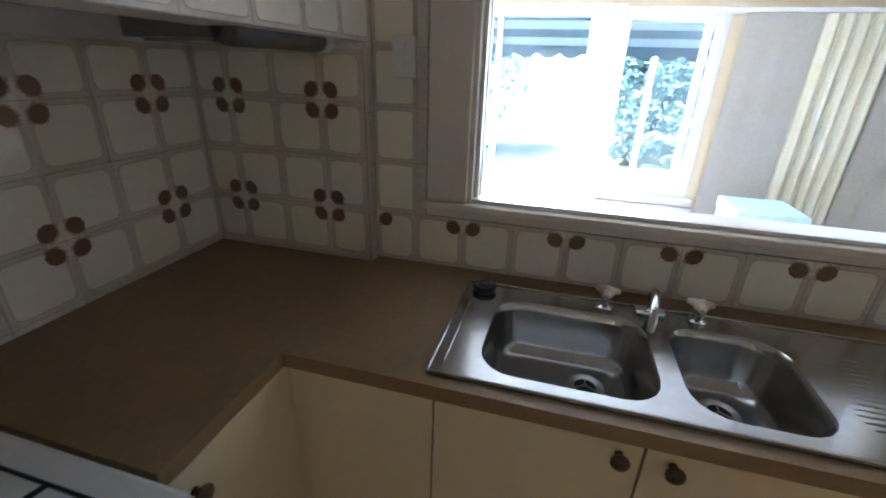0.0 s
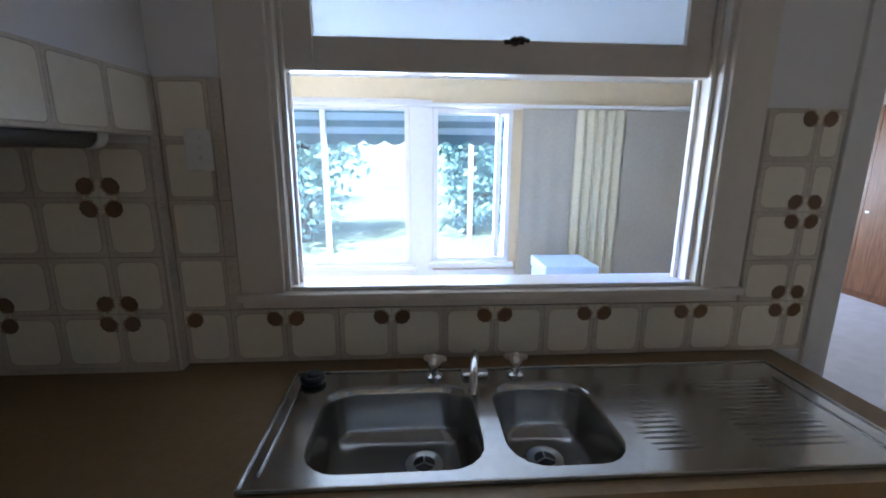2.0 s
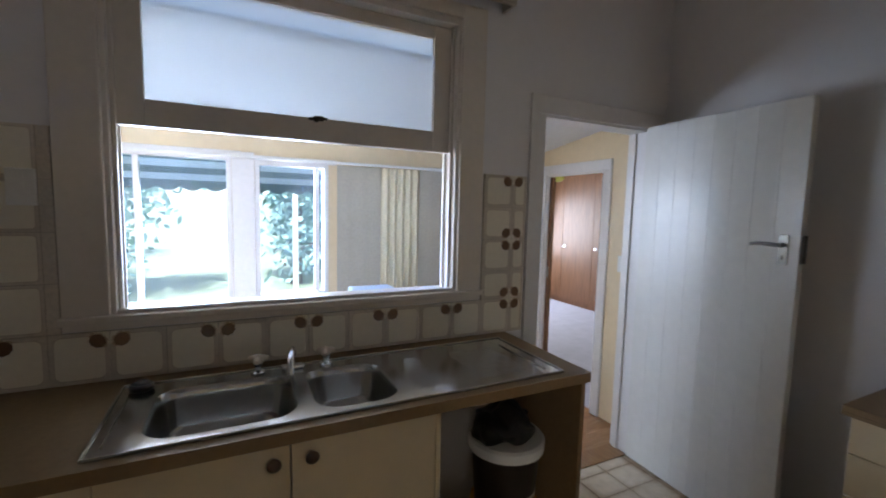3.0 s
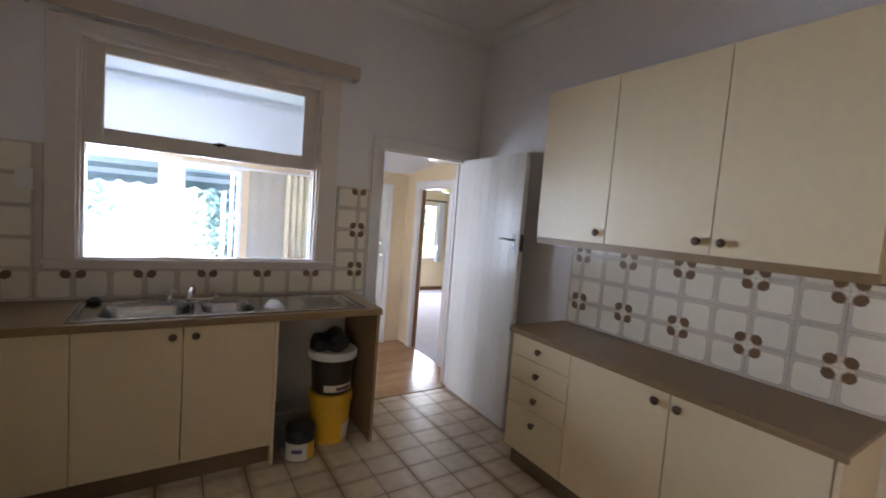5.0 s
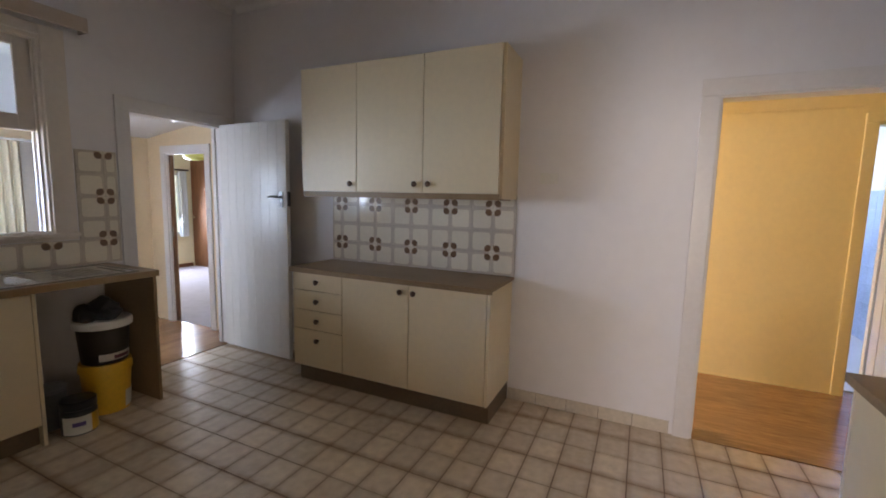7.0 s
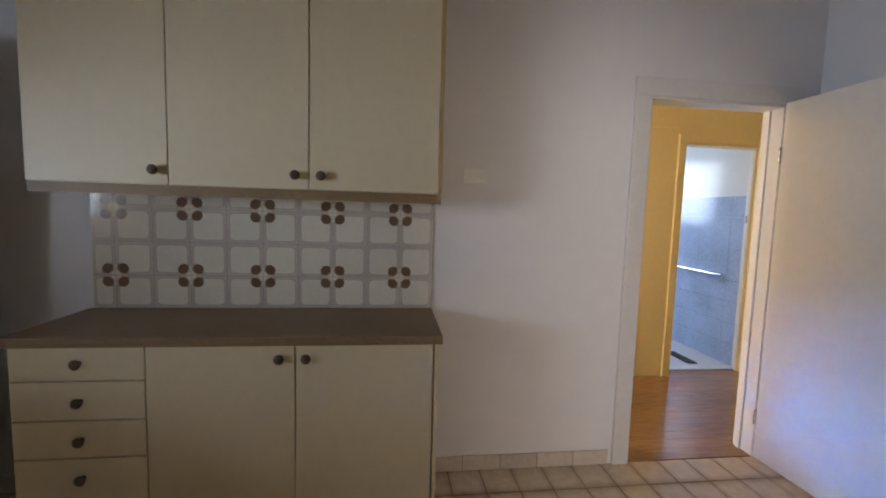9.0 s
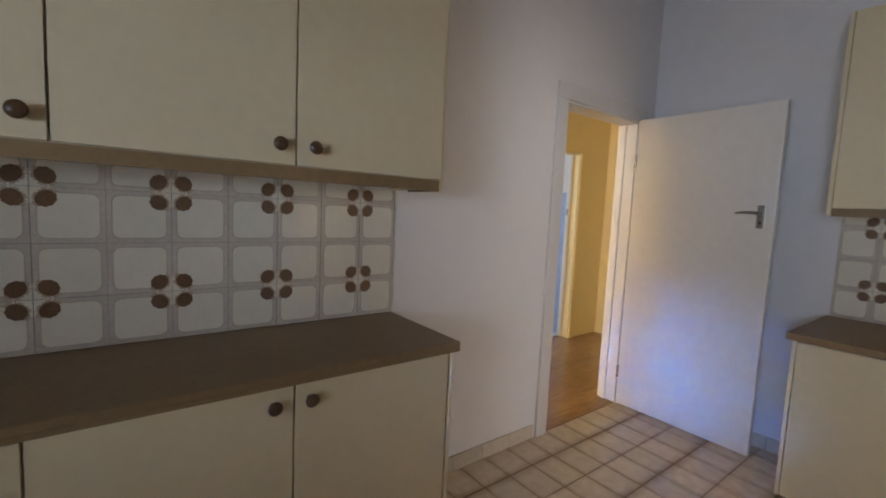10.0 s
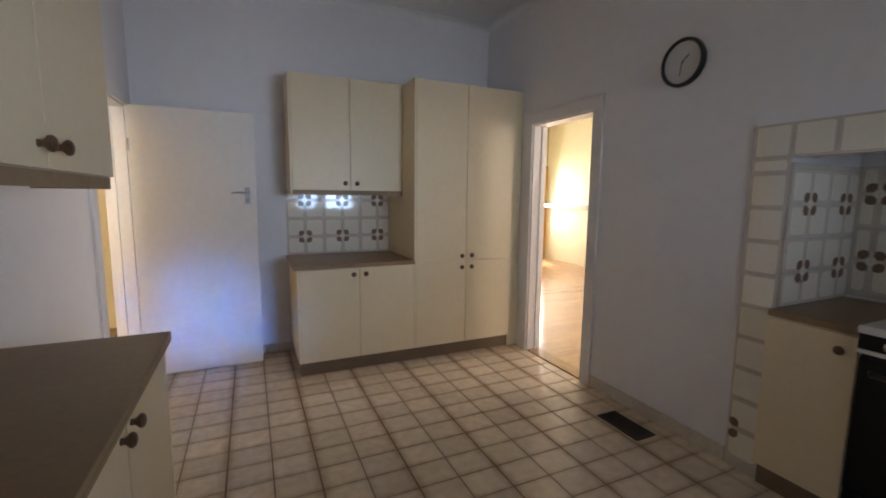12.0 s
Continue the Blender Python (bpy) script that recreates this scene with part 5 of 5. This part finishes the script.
bag = thing("black_bag", (1.2, 1.03, 0.61), "crumpled black plastic bag on the tub", "bag")
bm = bmesh.new()
bmesh.ops.create_icosphere(bm, subdivisions=4, radius=1)
for v in bm.verts:
    n = 1 + 0.28 * noise.noise(v.co * 1.8) + 0.10 * noise.noise(v.co * 6)
    v.co = Vector((v.co.x * 0.125 * n, v.co.y * 0.11 * n, max(v.co.z, -0.55) * (0.062 + 0.045 * math.sin(3.2 * v.co.x + 1.1) ** 2) * n)) + Vector((1.215, 1.04, 0.655))
part("sheet", bm, BLACKPL, bag, smooth=True)
jt = thing("small_jar", (1.0, 0.885, 0), "black-topped jar with a white and yellow label", "jar", "tubs under the worktop")
part("shell", lathe([(0.078, 0), (0.086, 0.005), (0.088, 0.13), (0.080, 0.145), (0.072, 0.15)], (1.0, 0.885, 0), "z", 28), BLACKPL, jt, smooth=True)
part("lid", lathe([(0.082, 0.15), (0.088, 0.154), (0.088, 0.195), (0.08, 0.203), (0.02, 0.204)], (1.0, 0.885, 0), "z", 28), BLACKPL, jt, "black lid", smooth=True)
part("label", band(1.0, 0.885, 0.0885, 0.0895, 0.012, 0.118, -170, -75), LABEL, jt, "white label")
part("label_side", band(1.0, 0.885, 0.0885, 0.0895, 0.012, 0.118, -75, -30), YELLOWPL, jt, "yellow label side")
part("label_mark", band(1.0, 0.885, 0.0895, 0.0902, 0.06, 0.085, -135, -95), material("purple_mark", (0.10, 0.06, 0.20), 0.5), jt, "purple writing bar")
cj = thing("clear_tub", (0.93, 1.07, 0), "grey translucent tub behind the jars", "tub", "tubs under the worktop")
part("shell", lathe([(0.075, 0), (0.08, 0.004), (0.085, 0.22), (0.08, 0.225)], (0.94, 1.08, 0), "z", 24), material("grey_plastic", (0.14, 0.14, 0.14), 0.3, 0.1, 10), cj, smooth=True)
part("rim", lathe([(0.086, 0.225), (0.089, 0.228), (0.089, 0.245), (0.06, 0.248)], (0.94, 1.08, 0), "z", 24), material("grey_rim_plastic", (0.22, 0.22, 0.22), 0.3, 0.1, 10), cj, smooth=True)

# ---- wall tiles ----
TILES = {}


def tile_mesh(w, h, petal):
    """A glazed tile: a beige ground, a brown-lined cream panel with round corners, and a brown petal at one corner."""
    key = (round(w, 4), round(h, 4), petal)
    if key in TILES:
        return TILES[key]
    bm = bmesh.new()
    g, d = 0.0009, 0.007
    box(bm, -w / 2 + g, w / 2 - g, -d, 0, -h / 2 + g, h / 2 - g)
    for f in bm.faces:
        f.material_index = 1
    def plate(x0, x1, z0, z1, r, y0, y1, mat, n=4):
        lo = [bm.verts.new((x, y0, z)) for x, z in rounded(x0, x1, z0, z1, r, n)]
        hi = [bm.verts.new((x, y1, z)) for x, z in rounded(x0 + 0.0006, x1 - 0.0006, z0 + 0.0006, z1 - 0.0006, r, n)]
        bm.faces.new(hi).material_index = mat
        for k in range(len(lo)):
            bm.faces.new((lo[k], lo[(k + 1) % len(lo)], hi[(k + 1) % len(hi)], hi[k])).material_index = mat
    m = 0.0125 if petal else 0.009
    r = min(0.022 if petal else 0.014, w * 0.2, h * 0.2)
    if min(w, h) > 0.05:
        plate(-w / 2 + m, w / 2 - m, -h / 2 + m, h / 2 - m, r, -d, -d - 0.0006, 2)
        plate(-w / 2 + m + 0.0024, w / 2 - m - 0.0024, -h / 2 + m + 0.0024, h / 2 - m - 0.0024, r - 0.002, -d - 0.0006, -d - 0.0013, 0)
    if petal:
        sx, sz = petal
        cx, cz = sx * (w / 2 - 0.034), sz * (h / 2 - 0.032)
        px, pz = sx * (w / 2 - g), sz * (h / 2 - g)
        arc = [(px, pz)] + [(px - sx * 0.046 * math.cos(math.pi * k / 12), pz - sz * 0.046 * math.sin(math.pi * k / 12)) for k in range(7)]
        bm.faces.new([bm.verts.new((x, -d - 0.0009, z)) for x, z in (arc if sx * sz > 0 else arc[::-1])]).material_index = 0
        ring = []
        for k in range(28):
            a = 2 * math.pi * k / 28
            tooth = 0.93 if abs(k - 14) <= 7 and k % 3 == 0 else 1.0
            u, v = 0.0230 * tooth * math.cos(a), 0.0262 * tooth * math.sin(a)
            q = math.atan2(sz, sx)
            ring.append((cx + u * math.cos(q) - v * math.sin(q), cz + u * math.sin(q) + v * math.cos(q)))
        q, fan = math.atan2(sz, sx), []
        for k in range(25):
            a = radians(-104 + 208 * k / 24)
            reach = 0.034 if k % 2 else 0.026 + 0.003 * (k % 3)
            u, v = 0.86 * reach * math.cos(a), reach * math.sin(a)
            fan.append((cx + u * math.cos(q) - v * math.sin(q), cz + u * math.sin(q) + v * math.cos(q)))
        fan = [(max(-w / 2 + g, min(w / 2 - g, x)), max(-h / 2 + g, min(h / 2 - g, z))) for x, z in fan]
        hub = bm.verts.new((cx, -d - 0.00155, cz))
        edge = [bm.verts.new((x, -d - 0.00155, z)) for x, z in fan]
        for k in range(24):
            bm.faces.new((hub, edge[k], edge[k + 1])).material_index = 4
        lo = [bm.verts.new((x, -d - 0.0005, z)) for x, z in ring]
        hi = [bm.verts.new((cx + (x - cx) * 0.94, -d - 0.0020, cz + (z - cz) * 0.94)) for x, z in ring]
        bm.faces.new(hi).material_index = 3
        for k in range(28):
            bm.faces.new((lo[k], lo[(k + 1) % 28], hi[(k + 1) % 28], hi[k])).material_index = 3
    TILES[key] = mesh_of("tile", bm, (GLAZE, BAND, RIM, PETAL, FRINGE))
    return TILES[key]


def tile_field(parent, origin, turn, us, vs, petals=True, even=(0, 0)):
    """Tiles between the joint lines us (along the wall) and vs (heights); petals meet at every second crossing."""
    m = pose(*origin, 0, 0, turn)
    for i in range(len(us) - 1):
        for j in range(len(vs) - 1):
            w, h = us[i + 1][0] - us[i][0], vs[j + 1][0] - vs[j][0]
            petal = None
            if petals:
                sx = -1 if us[i][1] % 2 == even[0] else 1
                sz = -1 if vs[j][1] % 2 == even[1] else 1
                full = 0.11
                if (w > full or us[i + (0 if sx < 0 else 1)][2]) and (h > 0.09 or vs[j + (0 if sz < 0 else 1)][2]):
                    petal = (sx, sz)
            ob = new("tile", tile_mesh(w, h, petal))
            ob.parent = parent
            ob.matrix_basis = m @ pose((us[i][0] + us[i + 1][0]) / 2, 0, (vs[j][0] + vs[j + 1][0]) / 2)


def lines(start, stop, mark, pitch):
    """Joint lines from start to stop on a grid through mark; each has its number from mark and whether it is a true joint."""
    out, k = [(start, math.floor((start - mark) / pitch + 1e-6), abs((start - mark) / pitch - round((start - mark) / pitch)) < 1e-3)], math.floor((start - mark) / pitch + 1e-6) + 1
    while mark + k * pitch < stop - 0.012:
        out.append((mark + k * pitch, k, True))
        k += 1
    out.append((stop, k, abs(mark + k * pitch - stop) < 1e-3))
    return out


splash = {}
for nm, b, lab in (
    ("tiling_east", a_box(EX - 0.003, EX, -1.285, 0.29, 0.892, 1.452), "cream glazed wall tiles with brown four-petal motifs"),
    ("tiling_south", a_box(0.586, 1.525, SY, SY + 0.003, 0.878, 1.443), "cream wall tiles with brown petals behind the worktop"),
    ("tiling_north", a_box(WX, 1.575, NY - 0.003, NY, 0.907, 1.083), "row of cream petal tiles under the window"),
    ("tiling_doorway", a_box(1.322, 1.575, NY - 0.003, NY, 1.0835, 1.70), "cream petal tiles beside the doorway"),
    ("tiling_corner", a_box(WX, -0.282, NY - 0.003, NY, 1.0835, 1.757), "plain cream tiles beside the window"),
    ("tiling_alcove_back", a_box(AX, AX + 0.003, A0, A1, 0.907, 1.579), "cream petal tiles on the alcove back"),
    ("tiling_alcove_north", a_box(AX, WX, A1 - 0.003, A1, 0.907, 1.579), "cream petal tiles on the alcove side"),
    ("tiling_alcove_south", a_box(AX, WX, A0, A0 + 0.003, 0.894, 1.579), "cream petal tiles on the alcove side"),
    ("tiling_jamb", a_box(WX, WX + 0.003, -0.77, A0, 0.0, 1.60), "single column of plain cream tiles"),
    ("tiling_lintel", a_box(WX, WX + 0.003, -0.77, NY - 0.011, 1.60, 1.76), "row of plain cream tiles over the alcove"),
    ("tiling_nib", a_box(WX, WX + 0.003, A1, NY - 0.011, 0.907, 1.60), "narrow strip of cream tiles in the corner"),
):
    splash[nm] = structure(nm, b, GROUT, lab, "wall tiles")
E2 = 0.003
tile_field(splash["tiling_east"], (EX - E2, 0, 0), -90, lines(-0.29, 1.285, 1.12, 0.164), lines(0.892, 1.452, 1.047, 0.1575))
tile_field(splash["tiling_south"], (0, SY + E2, 0), 180, lines(-1.525, -0.586, -1.37, 0.165), lines(0.878, 1.443, 1.036, 0.162))
tile_field(splash["tiling_north"], (0, NY - E2, 0), 0, lines(WX + 0.011, 1.575, 0.175, 0.1645), [(0.907, -1, True), (1.083, 0, True)])
tile_field(splash["tiling_doorway"], (0, NY - E2, 0), 0, lines(1.322, 1.575, 1.4905, 0.1645), [(1.0835, 0, True), (1.225, 1, True), (1.383, 2, True), (1.541, 3, True), (1.70, 4, True)])
tile_field(splash["tiling_corner"], (0, NY - E2, 0), 0, lines(WX + 0.011, -0.282, -0.318, 0.1645), lines(1.0835, 1.757, 1.0835, 0.1685), petals=False)
tile_field(splash["tiling_alcove_back"], (AX + E2, 0, 0), 90, lines(A0 + 0.011, A1 - 0.011, 1.203, 0.1715), lines(0.907, 1.579, 1.096, 0.1715))
tile_field(splash["tiling_alcove_north"], (0, A1 - E2, 0), 0, lines(AX + 0.011, WX, -0.612, 0.1690), lines(0.907, 1.579, 1.094, 0.1695))
tile_field(splash["tiling_alcove_south"], (0, A0 + E2, 0), 180, lines(-WX, -(AX + 0.011), 0.637, 0.163), lines(0.894, 1.579, 1.06, 0.163))
tile_field(splash["tiling_jamb"], (WX + E2, 0, 0), 90, [(-0.77, 0, True), (A0, 1, True)], lines(0.0, 1.60, 0.050, 0.1645), petals=False)
for ob in splash["tiling_jamb"].children:
    z = ob.matrix_basis.translation.z
    if 0.05 < z < 0.37:
        ob.data = tile_mesh(A0 + 0.77, 0.1645, (-1, 1 if z < 0.21 else -1))
tile_field(splash["tiling_lintel"], (WX + E2, 0, 0), 90, lines(-0.77, NY - 0.011, A0, 0.1675), [(1.60, 0, True), (1.76, 1, True)], petals=False)
tile_field(splash["tiling_nib"], (WX + E2, 0, 0), 90, [(A1 - 0.002, 0, True), (NY - 0.011, 1, True)], lines(0.907, 1.60, 1.073, 0.1655), petals=False)

# ---- skirting and floor tiles ----
SKIRT = {}


def skirting(name, axis, at, sign, a0, a1, z1=0.085, w=0.21):
    """A low course of floor tiles stood against the wall."""
    base = structure(name, a_box(a0, a1, at, at + sign * 0.004, 0, z1 - 0.003) if axis == "y" else a_box(at, at + sign * 0.004, a0, a1, 0, z1 - 0.003), FGROUT, "beige tile skirting along the wall", "skirting")
    n = max(1, int(round((a1 - a0) / w)))
    for k in range(n):
        u0, u1 = a0 + (a1 - a0) * k / n + 0.0015, a0 + (a1 - a0) * (k + 1) / n - 0.0015
        b = a_box(u0, u1, at + sign * 0.004, at + sign * 0.012, 0.003, z1, 0.0015) if axis == "y" else a_box(at + sign * 0.004, at + sign * 0.012, u0, u1, 0.003, z1, 0.0015)
        part("tile", b, SKIRTILE, base)


skirting("baseboard_east", "x", EX, -1, -2.303, -1.272)
skirting("baseboard_east_corner", "x", EX, -1, 0.30, 1.34)
skirting("baseboard_west", "x", WX, 1, -1.777, -0.772)
skirting("baseboard_south", "y", SY, 1, 1.518, EX - 0.014)

PXT, PYT, FX0, FY0 = 0.2137, 0.1725, 1.547, -1.571
xs = [FX0 + PXT * k for k in range(-14, 7)]
ys = [FY0 + PYT * k for k in range(-12, 20)]
FLOOR, rest = {}, bmesh.new()


def floor_tile(w, h):
    key = (round(w, 4), round(h, 4))
    if key not in FLOOR:
        FLOOR[key] = mesh_of("tile", a_box(-w / 2, w / 2, -h / 2, h / 2, -0.008, 0.0, 0.0022), FTILE)
    return FLOOR[key]


def joint(k):
    """Every second joint is wide and dark, the others are narrow."""
    return 0.0040 if k % 2 == 0 else 0.0026


count = 0
for i in range(len(xs) - 1):
    for j in range(len(ys) - 1):
        x0, x1 = max(xs[i] + joint(i - 14), WX), min(xs[i + 1] - joint(i - 13), EX)
        y0, y1 = max(ys[j] + 0.0026, SY), min(ys[j + 1] - 0.0026, NY)
        if x1 - x0 < 0.02 or y1 - y0 < 0.02:
            continue
        cx, cy = (x0 + x1) / 2, (y0 + y1) / 2
        hidden = cy > 0.89 and cx < 0.8 or cx > 2.21 and -1.25 < cy < 0.28 or cy < -2.80 and cx < 1.5
        if not hidden and count < 300:
            ob = new("tile", floor_tile(x1 - x0, y1 - y0))
            ob.parent = floor
            ob.location = (cx, cy, 0)
            count += 1
        else:
            box(rest, x0, x1, y0, y1, -0.008, 0.0)
tagged(part("hidden_tiles", rest, FTILE, floor), kind="stuff")
